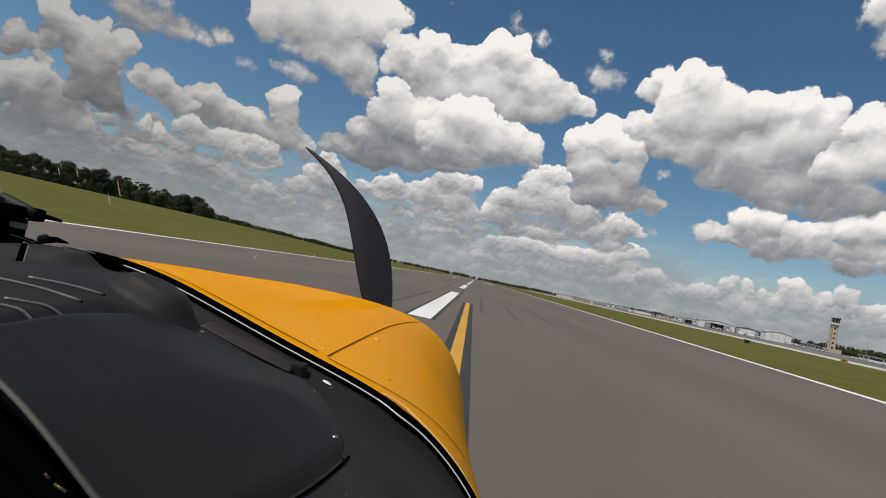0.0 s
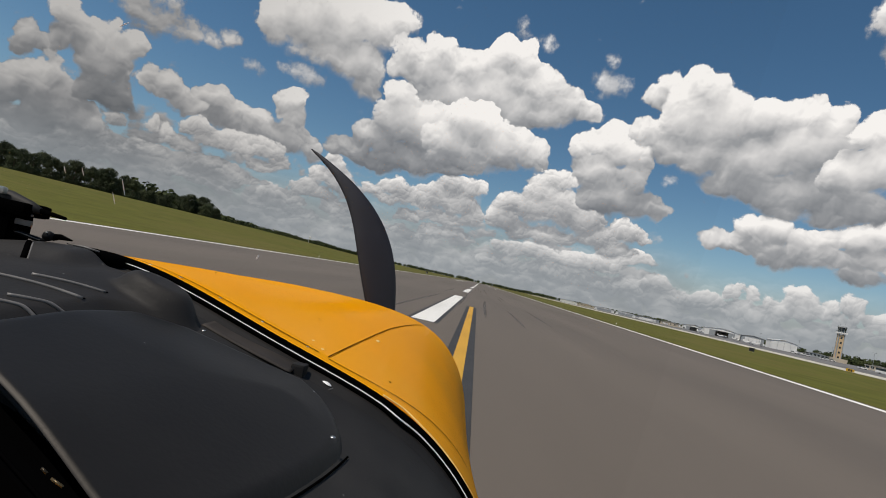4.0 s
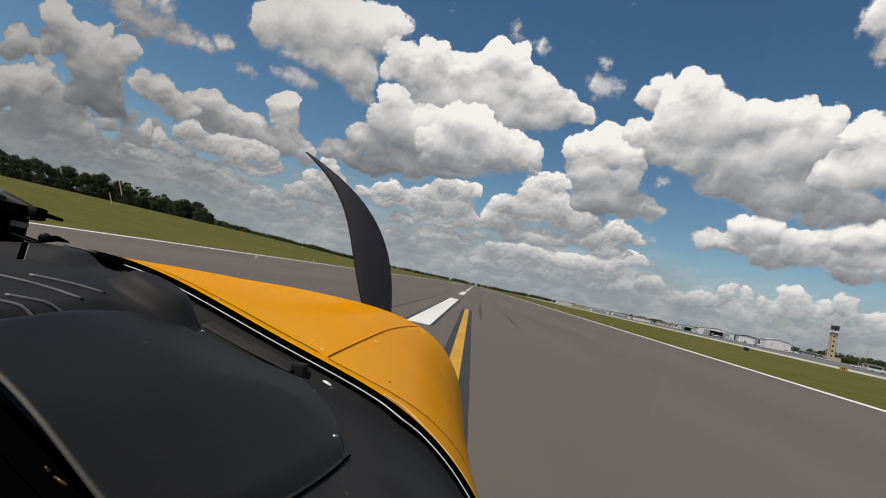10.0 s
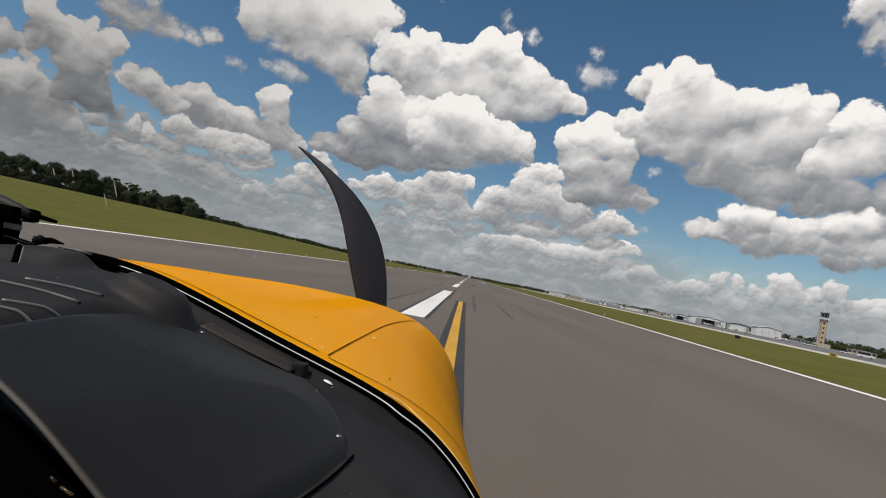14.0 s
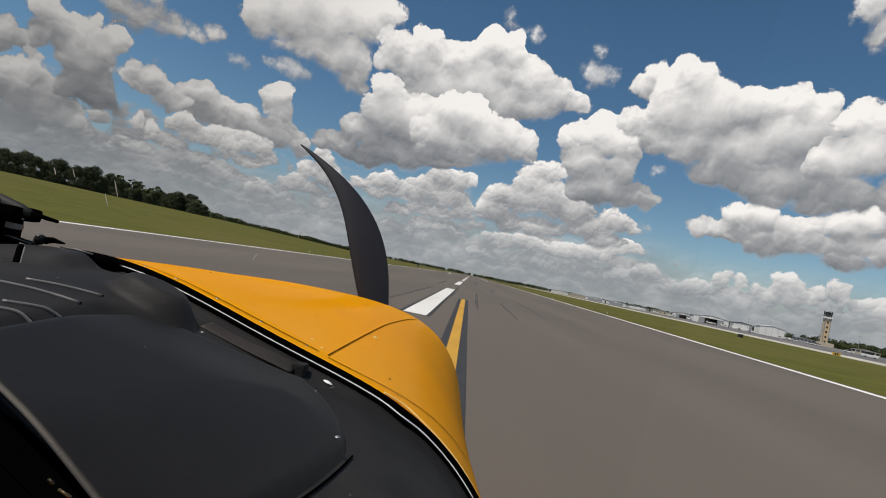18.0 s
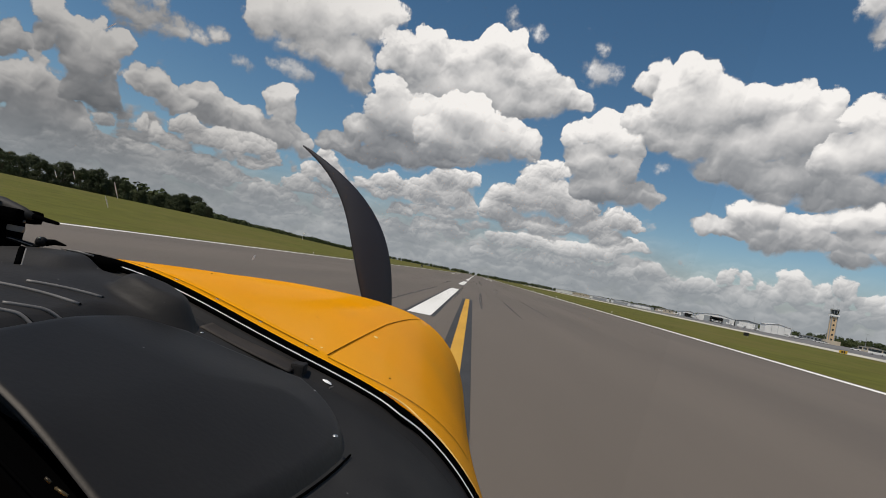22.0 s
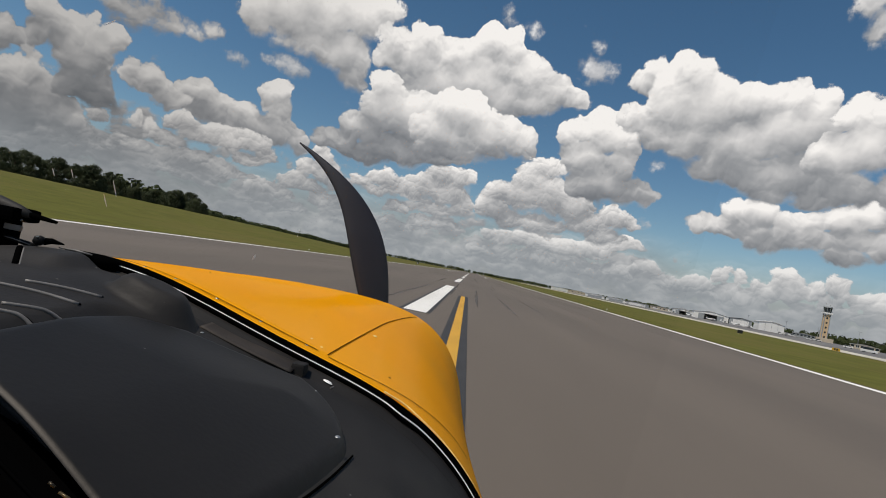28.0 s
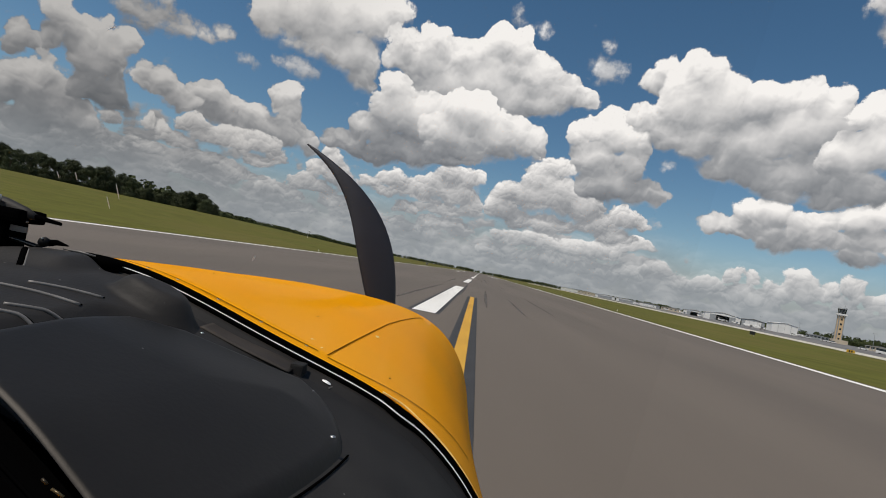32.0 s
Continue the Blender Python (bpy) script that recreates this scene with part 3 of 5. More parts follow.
def grid_mesh(rows):
    """A sheet through rows of points."""
    bm = bmesh.new()
    vs = [[bm.verts.new(p) for p in row] for row in rows]
    for a, b in zip(vs, vs[1:]):
        for i in range(len(a) - 1):
            bm.faces.new((a[i], a[i + 1], b[i + 1], b[i]))
    return bm


def thicken(bm, depth):
    bmesh.ops.recalc_face_normals(bm, faces=bm.faces[:])
    bmesh.ops.solidify(bm, geom=bm.faces[:], thickness=depth)
    return bm


def steps(a, b, n):
    return [a + (b - a) * i / n for i in range(n + 1)]


def smoothstep(a, b, x):
    s = min(1.0, max(0.0, (x - a) / (b - a)))
    return s * s * (3 - 2 * s)


# ---- ground ----
RUNWAY_LEFT, RUNWAY_RIGHT, CENTRE = -26.0, 21.3, -1.85


def ground_z(x, y):
    """The field is flat, and rises gently towards the woods on the west side and up to the taxiway."""
    bank = 5.0 * smoothstep(-30, -190, x) * (1 - smoothstep(330, 700, y))
    east = 2.2 * smoothstep(160, 420, x) * (1 - smoothstep(500, 900, y))
    return bank + east + 0.42 * smoothstep(112, 140, x) + 0.75 * smoothstep(140, 176, x)


def build_ground():
    xs = [-4500, -3000, -2000, -1200, -800, -500] + steps(-400, -20, 38) + steps(0, 30, 3) + [50, 70, 90, 104] + steps(108, 140, 8) + steps(140, 372, 19)[1:] + steps(390, 600, 12) + [800, 1200, 2000, 3000, 4500]
    ys = [-4500, -2500, -1200, -600] + steps(-300, 900, 60) + [1100, 1400, 1800, 2400, 3200, 4600]
    verts = [(x, y, ground_z(x, y)) for y in ys for x in xs]
    n = len(xs)
    faces = [(j * n + i, j * n + i + 1, (j + 1) * n + i + 1, (j + 1) * n + i) for j in range(len(ys) - 1) for i in range(n - 1)]
    tagged(raw_part("ground", verts, faces, GRASS, smooth=True), "mown yellowish green airfield grass, slightly worn", "grass", kind="structure")


build_ground()

runway = tagged(part("runway", box(RUNWAY_LEFT - 0.9, RUNWAY_RIGHT + 0.9, -1000, 1700, -0.3, 0.03), ASPHALT),
                "wide grey asphalt runway with white painted markings", "runway", kind="structure")


def flat(name, x0, x1, y0, y1, mat, label="", lift=0.034, parent=None):
    return part(name, box(x0, x1, y0, y1, 0.02, lift), mat, parent or runway, label)


def centre_stripes():
    y = 20.4 - 61 * 15
    while y < 1600:
        flat("stripe_border", CENTRE - 0.62, CENTRE + 0.62, y - 0.15, y + 36.75, BLACK_PAINT, "black border paint", 0.034)
        flat("centre_stripe", CENTRE - 0.46, CENTRE + 0.46, y, y + 36.6, WHITE_PAINT, "worn white paint", 0.038)
        y += 61.0


centre_stripes()
flat("edge_stripe", RUNWAY_LEFT - 0.40, RUNWAY_LEFT + 0.40, -995, 1690, WHITE_PAINT, "white paint", 0.036)
flat("edge_stripe", RUNWAY_RIGHT - 0.45, RUNWAY_RIGHT + 0.45, -995, 1690, WHITE_PAINT, "white paint", 0.036)


def touchdown_bars(y, inner, widths):
    for side in (-1, 1):
        for k in range(widths):
            a = CENTRE + side * (inner + k * 3.35)
            x0, x1 = sorted((a, a + side * 1.83))
            flat("touchdown_bar", x0, x1, y, y + 22.9, WHITE_PAINT, "white paint", 0.038)


touchdown_bars(412, 11.0, 2)
touchdown_bars(325, 11.0, 1)
touchdown_bars(-470, 11.0, 1)
touchdown_bars(560, 11.0, 3)


def tyre_marks():
    """Dark skid streaks, most of them along the middle of the runway."""
    rnd = random.Random(12)
    for k in range(46):
        x, y, length = CENTRE + rnd.gauss(2.5, 3.4), rnd.uniform(14, 420), rnd.uniform(9, 42)
        bend, half = rnd.uniform(-0.25, 0.25), rnd.uniform(0.05, 0.13)
        rows = [[(x + bend * t * t + s * half * (1 - 0.8 * abs(2 * t - 1) ** 3), y + length * t, 0.0325) for s in (-1, 1)] for t in steps(0, 1, 8)]
        part("tyre_mark", grid_mesh(rows), RUBBER_MARK, runway, "faint black tyre streak")


def lead_line(name, pts, half, mat, lift):
    rows = []
    for i, p in enumerate(pts):
        a, b = Vector((*pts[max(i - 1, 0)], 0)), Vector((*pts[min(i + 1, len(pts) - 1)], 0))
        d = (b - a).normalized()
        s = Vector((d.y, -d.x, 0)) * half
        rows.append([(p[0] - s.x, p[1] - s.y, lift), (p[0] + s.x, p[1] + s.y, lift)])
    return part(name, thicken(grid_mesh(rows), 0.004), mat, runway)


def lead_off():
    """The yellow line that leaves the centre line and bends into the crossing taxiway behind."""
    straight = [(0.15, y) for y in steps(-205, -150, 8)]
    bend = [(0.15 + 26 * (1 - math.cos(a)), -150 + 26 * math.sin(a)) for a in steps(0.06, math.pi / 2, 14)]
    pts = straight + bend + [(60, -124), (111.5, -124)]
    pts = [p for p in pts if p[0] < 112]
    lead_line("lead_line_border", pts, 0.36, BLACK_PAINT, 0.040)
    lead_line("lead_line", pts, 0.15, YELLOW_PAINT, 0.044)
    ahead = [(-0.04 - 0.0042 * max(0.0, y), y) for y in steps(-60, 39, 22)]
    lead_line("lead_line_border", ahead, 0.36, BLACK_PAINT, 0.040)
    lead_line("lead_line", ahead, 0.15, YELLOW_PAINT, 0.044)


lead_off()
tyre_marks()


def pavement_strip(name, x0, x1, y0, y1, mat, label, lift):
    """A paved strip that follows the gentle lie of the land."""
    xs, ys = steps(x0, x1, max(2, int((x1 - x0) / (4 if x1 - x0 < 30 else 12)))), steps(y0, y1, max(2, int((y1 - y0) / 30)))
    bm = grid_mesh([[(x, y, ground_z(x, y) + lift) for x in xs] for y in ys])
    return tagged(part(name, thicken(bm, 0.08), mat), label, "pavement", kind="structure")


taxiway = pavement_strip("taxiway", 116, 136, -700, 1300, CONCRETE, "pale concrete taxiway beside the runway", 0.05)
pavement_strip("apron", 140, 372, -300, 1150, APRON, "grey asphalt apron in front of the hangars", 0.05)
pavement_strip("crossing", 22.3, 115.9, -136, -112, CONCRETE, "pale concrete crossing to the taxiway", 0.04)


# ---- aircraft nose ----
XC, ZB, CAM_Z = -0.3266, -0.6977, 1.9
COWL_N, NOSE_Y, NOSE_END = 2.66, 1.8557, 2.02
BASE_Y, BASE_C = 0.4452, 0.2037


def cowl_size(y):
    """Half width and top height over ZB of the cowling at a station."""
    s = min(1.2, max(-0.2, (y - 0.5) / 1.4))
    w = 0.4798 - 0.1831 * s + 0.0811 * s * s + 0.019 * smoothstep(0.65, 1.75, y) - 0.002 * smoothstep(0.9, 0.6, y)
    h = -0.0633 - 0.0292 * s - 0.0802 * s * s - ZB
    e = min(0.999, max(0.0, (y - NOSE_Y) / (NOSE_END - NOSE_Y)))
    k = math.sqrt(1 - e ** 2.2)
    return w * k, h * k


def ridge(x, y):
    """The spine and shoulders of the cowling, which die away towards the nose."""
    d = min(0.38, abs(x - XC))
    return (0.0023 + 0.0115 * math.cos(2 * math.pi * d / 0.38)) * min(1.0, max(0.0, (0.85 - y) / 0.4))


def cowl_z(x, y):
    w, h = cowl_size(y)
    return ZB + h * max(0.0, 1 - abs((x - XC) / w) ** COWL_N) ** (1 / COWL_N) + ridge(x, y)


def base_y(x):
    return BASE_Y + BASE_C * (x - XC) ** 2


def glare_z(x, y):
    q = min(XC + 0.42, max(XC - 0.42, x))
    return cowl_z(q, base_y(q)) - 0.010 - 0.06 * (base_y(q) - y)


def up(p, lift=0.0):
    return (p[0], p[1], p[2] + CAM_Z + lift)


aircraft = thing("light_aircraft", "yellow light aircraft with black glareshield and dark propeller on runway", "aircraft",
                 pose(0, 0, 0.03))
AIR = -0.03   # the aircraft stands on the runway's surface


def on_air(p, lift=0.0):
    return (p[0], p[1], p[2] + CAM_Z + AIR + lift)


def cowl_ring(y, x_from, x_to, n, lift=0.0):
    w, h = cowl_size(y)
    row = []
    for a in steps(x_from, x_to, n):
        c, s = math.cos(a), math.sin(a)
        x = XC + w * math.copysign(abs(c) ** (2 / COWL_N), c)
        row.append(on_air((x, y, ZB + h * math.copysign(abs(s) ** (2 / COWL_N), s) + (ridge(x, y) if s > 0 else 0)), lift))
    return row


def build_cowling():
    stations = steps(0.44, 1.75, 26) + steps(1.78, 1.99, 10) + [2.005, 2.012, 2.016, 2.019]
    rows = []
    for y in stations:
        row = []
        for p in cowl_ring(y, -0.35, math.pi + 0.35, 72):
            x = p[0]
            row.append((x, max(y, base_y(x) - 0.004), p[2]) if y < 0.5 else p)
        rows.append(row)
    part("cowling", thicken(grid_mesh(rows), 0.004), COWL_PAINT, aircraft, "glossy yellow enamel cowling", smooth=True)
    # belly below the cowling and the hull that carries the cabin
    rows = []
    for y, w, top, low in ((2.0, 0.26, -0.75, -0.95), (1.6, 0.36, -0.74, -1.1), (0.9, 0.42, -0.74, -1.16), (0.3, 0.46, -0.6, -1.18), (-0.6, 0.46, -0.62, -1.16), (-1.4, 0.40, -0.62, -1.05), (-2.6, 0.24, -0.6, -0.86), (-2.9, 0.10, -0.64, -0.80), (-2.94, 0.01, -0.71, -0.73)):
        rows.append([on_air((XC + w * math.copysign(abs(math.cos(a)) ** 0.6, math.cos(a)), y, (top + low) / 2 + (top - low) / 2 * math.copysign(abs(math.sin(a)) ** 0.6, math.sin(a))))
                     for a in steps(0, 2 * math.pi, 28)])
    part("belly", grid_mesh(rows), COWL_PAINT, aircraft, "yellow enamel hull", smooth=True)


build_cowling()


def cowl_seam(points, name="panel_seam", width=0.00055):
    rows = []
    for i, (x, y) in enumerate(points):
        a, b = points[max(i - 1, 0)], points[min(i + 1, len(points) - 1)]
        d = Vector((b[0] - a[0], b[1] - a[1], 0)).normalized()
        s = Vector((d.y, -d.x, 0)) * width * (1 + 0.3 * max(0, y - 0.5))
        rows.append([on_air((x + k * s.x, y + k * s.y, cowl_z(x + k * s.x, y + k * s.y)), 0.0009) for k in (-1, 0, 1)])
    part(name, grid_mesh(rows), SEAM, aircraft, "dark panel gap")


def spread(p, q, n):
    return [(p[0] + (q[0] - p[0]) * t, p[1] + (q[1] - p[1]) * t) for t in steps(0, 1, n)]


cowl_seam(spread((-0.116, 0.478), (-0.136, 1.62), 30))
cowl_seam([(x, base_y(x) + 0.016 + 0.10 * max(0, x + 0.30) ** 1.6) for x in steps(-0.33, -0.125, 20)], width=0.0010)
cowl_seam([(x, base_y(x) + 0.018 + 6.8 * (x + 0.116) ** 2.15) for x in steps(-0.114, 0.034, 30)], width=0.0009)


def dome(r, h, n=12, rings=3):
    """A low round head."""
    bm = bmesh.new()
    rows = []
    for k in range(rings + 1):
        a = k / rings * math.pi / 2
        rows.append([bm.verts.new((r * math.cos(a) * math.cos(t) if k < rings else 0.02 * r * math.cos(t),
                                   r * math.cos(a) * math.sin(t) if k < rings else 0.02 * r * math.sin(t), h * math.sin(a)))
                     for t in (2 * math.pi * j / n for j in range(n))])
    for a, b in zip(rows, rows[1:]):
        for j in range(n):
            bm.faces.new((a[j], a[(j + 1) % n], b[(j + 1) % n], b[j]))
    bm.faces.new(rows[-1])
    return bm


def fastener(x, y, r, z, mat, name="fastener", label=""):
    bm = dome(r, r * 0.45)
    bmesh.ops.translate(bm, verts=bm.verts[:], vec=on_air((x, y, z)))
    return part(name, bm, mat, aircraft, label, smooth=True)


for x, dy in ((-0.292, 0.0165), (-0.262, 0.017), (-0.222, 0.0178), (-0.180, 0.0192), (-0.136, 0.021)):
    y = base_y(x) + dy
    fastener(x, y, 0.0018, cowl_z(x, y), STEEL, label="small steel cowling screw")
for x, y, r in ((-0.063, 0.536, 0.0016), (-0.17, 0.611, 0.0014), (-0.30, 0.60, 0.0012)):
    fastener(x, y, r, cowl_z(x, y), SEAM, label="dark rivet")


RIM_BEND = -0.037


def rim_line(name, lift, back, radius, mat, label, x0=-0.345, x1=0.075, sag=0.0, swell=0.0):
    pts = []
    for x in steps(x0, x1, 90):
        # the edging sags where the windshield's lip is bent
        y = base_y(x) - back - sag * math.exp(-((x - RIM_BEND) / 0.012) ** 2)
        pts.append(on_air((x, y, cowl_z(x, base_y(x)) + lift)))
    part(name, tube(pts, [radius * (1 + swell * k / 90) for k in range(len(pts))], 8), mat, aircraft, label, smooth=True)


rim_line("windshield_seal", -0.0016, 0.0040, 0.0040, SEAL, "black rubber windshield seal")
rim_line("white_edging", -0.0022, 0.0078, 0.00042, WHITE_BEAD, "thin white edging", sag=0.0036, swell=1.0)
rim_line("lower_bead", -0.0085, 0.0015, 0.0028, SEAL, "black rubber filler")
rim_line("aft_bead", -0.0046, 0.0092, 0.0016, SEAL, "black rubber bead", sag=0.0030)
# the bright highlight on the lifted lip is put into its pale colour
rim_line("cowl_lip", 0.0021, -0.0022, 0.0010, COWL_EDGE, "pale strip for the highlight along the cowling lip", RIM_BEND - 0.02, 0.07, sag=-0.004)


def build_channel():
    """The brown strip between the seal and the moulded cover, ending at a small tab."""
    rows = []
    for x in steps(-0.205, -0.128, 24):
        rows.append([on_air((x, base_y(x) - b, glare_z(x, base_y(x) - b) + 0.0022 + 0.001 * math.sin(40 * x))) for b in (0.0115, 0.018, 0.025, 0.032, 0.038)])
    part("side_channel", thicken(grid_mesh(rows), 0.0015), CHANNEL, aircraft, "brown grey plastic channel", smooth=True)


build_channel()


def build_inner_lip():
    rows = []
    for x in steps(-0.34, 0.075, 60):
        z = cowl_z(x, base_y(x))
        rows.append([on_air((x, base_y(x) - 0.0102, z - 0.0062)), on_air((x, base_y(x) - 0.0135, z - 0.0080)), on_air((x, base_y(x) - 0.022, glare_z(x, base_y(x) - 0.022) + 0.0004)), on_air((x, base_y(x) - 0.030, glare_z(x, base_y(x) - 0.030) - 0.0015))])
    part("inner_lip", thicken(grid_mesh(rows), 0.0004), DECK, aircraft, "charcoal vinyl lip under the seal", smooth=True)


build_inner_lip()


FLECKS = ((-0.1418, 0.1925, -0.1057), (-0.1392, 0.1925, -0.1072), (-0.1371, 0.1925, -0.1085), (-0.1317, 0.1925, -0.1104))


def aft_y(x):
    return 0.1952 + 0.27 * (-0.1205 - x)


def cover_edge(y):
    """Where the moulded cover ends beside the deck."""
    u = max(0.0, 0.385 - y)
    return -0.056 - 0.02 * u - 0.92 * u * u


def build_glareshield():
    def inside(x, y):
        """Distance inwards from the rounded outline of the moulded cover."""
        dx, dy, r = cover_edge(y) - x, 0.412 - 0.5 * max(0, x + 0.114) - 0.35 * max(0, -0.114 - x) - y, 0.046
        if dx < r and dy < r:
            return r - math.hypot(r - dx, r - dy)
        return min(dx, dy)

    rows = [[on_air((x, base_y(x) - 0.003 - (base_y(x) - 0.003 - aft_y(x)) * v, glare_z(x, base_y(x) - 0.003 - (base_y(x) - 0.003 - aft_y(x)) * v))) for x in steps(-0.80, 0.085, 118)]
            for v in steps(0, 0.94, 40)]
    part("deck", thicken(grid_mesh(rows), 0.003), DECK, aircraft, "charcoal vinyl glareshield deck", smooth=True)
    rows = []
    for v in [0, 0.002, 0.005, 0.009] + steps(0.014, 1, 108):
        row = []
        for x in steps(-0.50, -0.050, 150):
            y = aft_y(x) + (0.420 - aft_y(x)) * v
            d = inside(x, y)
            h = -0.003 + 0.0105 * smoothstep(-0.001, 0.008, d) + 0.0085 * smoothstep(0.0, 0.09, d)
            h -= 0.026 * smoothstep(-0.014, 0.014, -0.236 + 0.036 * smoothstep(0.345, 0.392, y) - x)
            roll = 0.0016 * smoothstep(0.0026, 0.0, y - aft_y(x))
            row.append(on_air((x, y, glare_z(x, y) + h - roll)))
        rows.append(row)
    part("moulded_cover", grid_mesh(rows), PAD, aircraft, "smooth black moulded cover with a rolled edge", smooth=True)
    # a solid black strip carries the shade in the gap beside the cover
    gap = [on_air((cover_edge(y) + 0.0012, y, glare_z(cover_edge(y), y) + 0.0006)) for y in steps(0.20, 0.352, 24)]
    part("cover_gap", tube(gap, 0.0008, 6), DARK, aircraft, "black strip for the shaded gap along the cover")
    # aft edge trim, worn through in two places, and the dark panel below it
    edge = [on_air((x, aft_y(x) - 0.0085, glare_z(x, aft_y(x)) + 0.0005)) for x in steps(-0.5, -0.05, 50)]
    part("edge_trim", tube(edge, 0.0007, 8), SEAL, aircraft, "black edge trim", smooth=True)
    for p, q in ((FLECKS[0], FLECKS[1]), (FLECKS[2], FLECKS[3])):
        part("edge_wear", tube([on_air(p), on_air(q)], 0.0006, 6), BRASS, aircraft, "worn brass fleck", smooth=True)
    # the panel's unlit darkness is in its colour; its top row fills under the deck
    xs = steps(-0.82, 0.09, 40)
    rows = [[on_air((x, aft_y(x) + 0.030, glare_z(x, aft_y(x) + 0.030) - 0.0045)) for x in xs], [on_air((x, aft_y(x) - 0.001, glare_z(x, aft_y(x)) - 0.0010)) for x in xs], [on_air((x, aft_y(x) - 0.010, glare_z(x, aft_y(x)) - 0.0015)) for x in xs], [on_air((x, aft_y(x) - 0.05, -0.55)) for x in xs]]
    part("panel_face", thicken(grid_mesh(rows), 0.002), DARK, aircraft, "instrument panel face in unlit black")


build_glareshield()


def duct_height(x, y):
    """How far the moulded defroster duct stands above the deck."""
    d = -0.236 + 0.036 * smoothstep(0.345, 0.392, y) - x
    front = 0.414 + 0.40 * max(0.0, -0.2 - x) - y
    back = base_y(x) - 0.016 - y
    flat_part = 0.0075 * smoothstep(0.0, 0.016, d) * smoothstep(0.0, 0.010, min(front, back))
    lobe = 0.0150 * smoothstep(1.35, 0.25, ((x + 0.236) / 0.034) ** 2 + ((y - 0.395) / 0.019) ** 2)
    box_part = 0.0088 * smoothstep(-0.300, -0.322, x) * smoothstep(0.368, 0.400, y) * smoothstep(0.0, 0.006, back)
    return flat_part + lobe + box_part


def build_duct():
    """The humped defroster duct along the windshield, with its row of slots."""
    rows = []
    for y in steps(0.225, 0.470, 96):
        rows.append([on_air((x, min(y, base_y(x) - 0.013), glare_z(x, min(y, base_y(x) - 0.013)) - 0.002 + duct_height(x, min(y, base_y(x) - 0.013)))) for x in steps(-0.62, -0.185, 140)])
    duct = part("defroster_duct", grid_mesh(rows), DUCT, aircraft, "humped charcoal defroster duct with slots", smooth=True)
    for x0, y0, x1, y1 in ((-0.2905, 0.3346, -0.2546, 0.3601), (-0.2960, 0.3110, -0.2505, 0.3339), (-0.2640, 0.2912, -0.2388, 0.3158), (-0.2600, 0.2793, -0.2425, 0.2912)):
        lip, gap = [], []
        for t in steps(0, 1, 14):
            x, y = x0 + (x1 - x0) * t, y0 + (y1 - y0) * t + 0.002 * math.sin(math.pi * t)
            z = glare_z(x, y) - 0.002 + duct_height(x, y)
            lip.append(on_air((x, y, z + 0.0003)))
            gap.append(on_air((x, y + 0.0022, z - 0.0004)))
        part("slot_lip", tube(lip, 0.0013, 6), GREY_SLOT, duct, "grey slot lip", smooth=True)
        part("slot", tube(gap, 0.0011, 6), DARK, duct, "dark slot", smooth=True)
    upright = []
    for t in steps(0, 1, 8):
        x, y = -0.3545 + 0.024 * t, 0.3975 - 0.028 * t
        upright.append(on_air((x, y, glare_z(x, y) - 0.0025 + duct_height(x, y))))
    part("slot", tube(upright, 0.0024, 8), DARK, duct, "dark upright slot", smooth=True)
    part("slot_lip", tube([(p[0] + 0.0032, p[1], p[2] + 0.0004) for p in upright], 0.0007, 6), GREY_SLOT, duct, "grey slot lip", smooth=True)


build_duct()


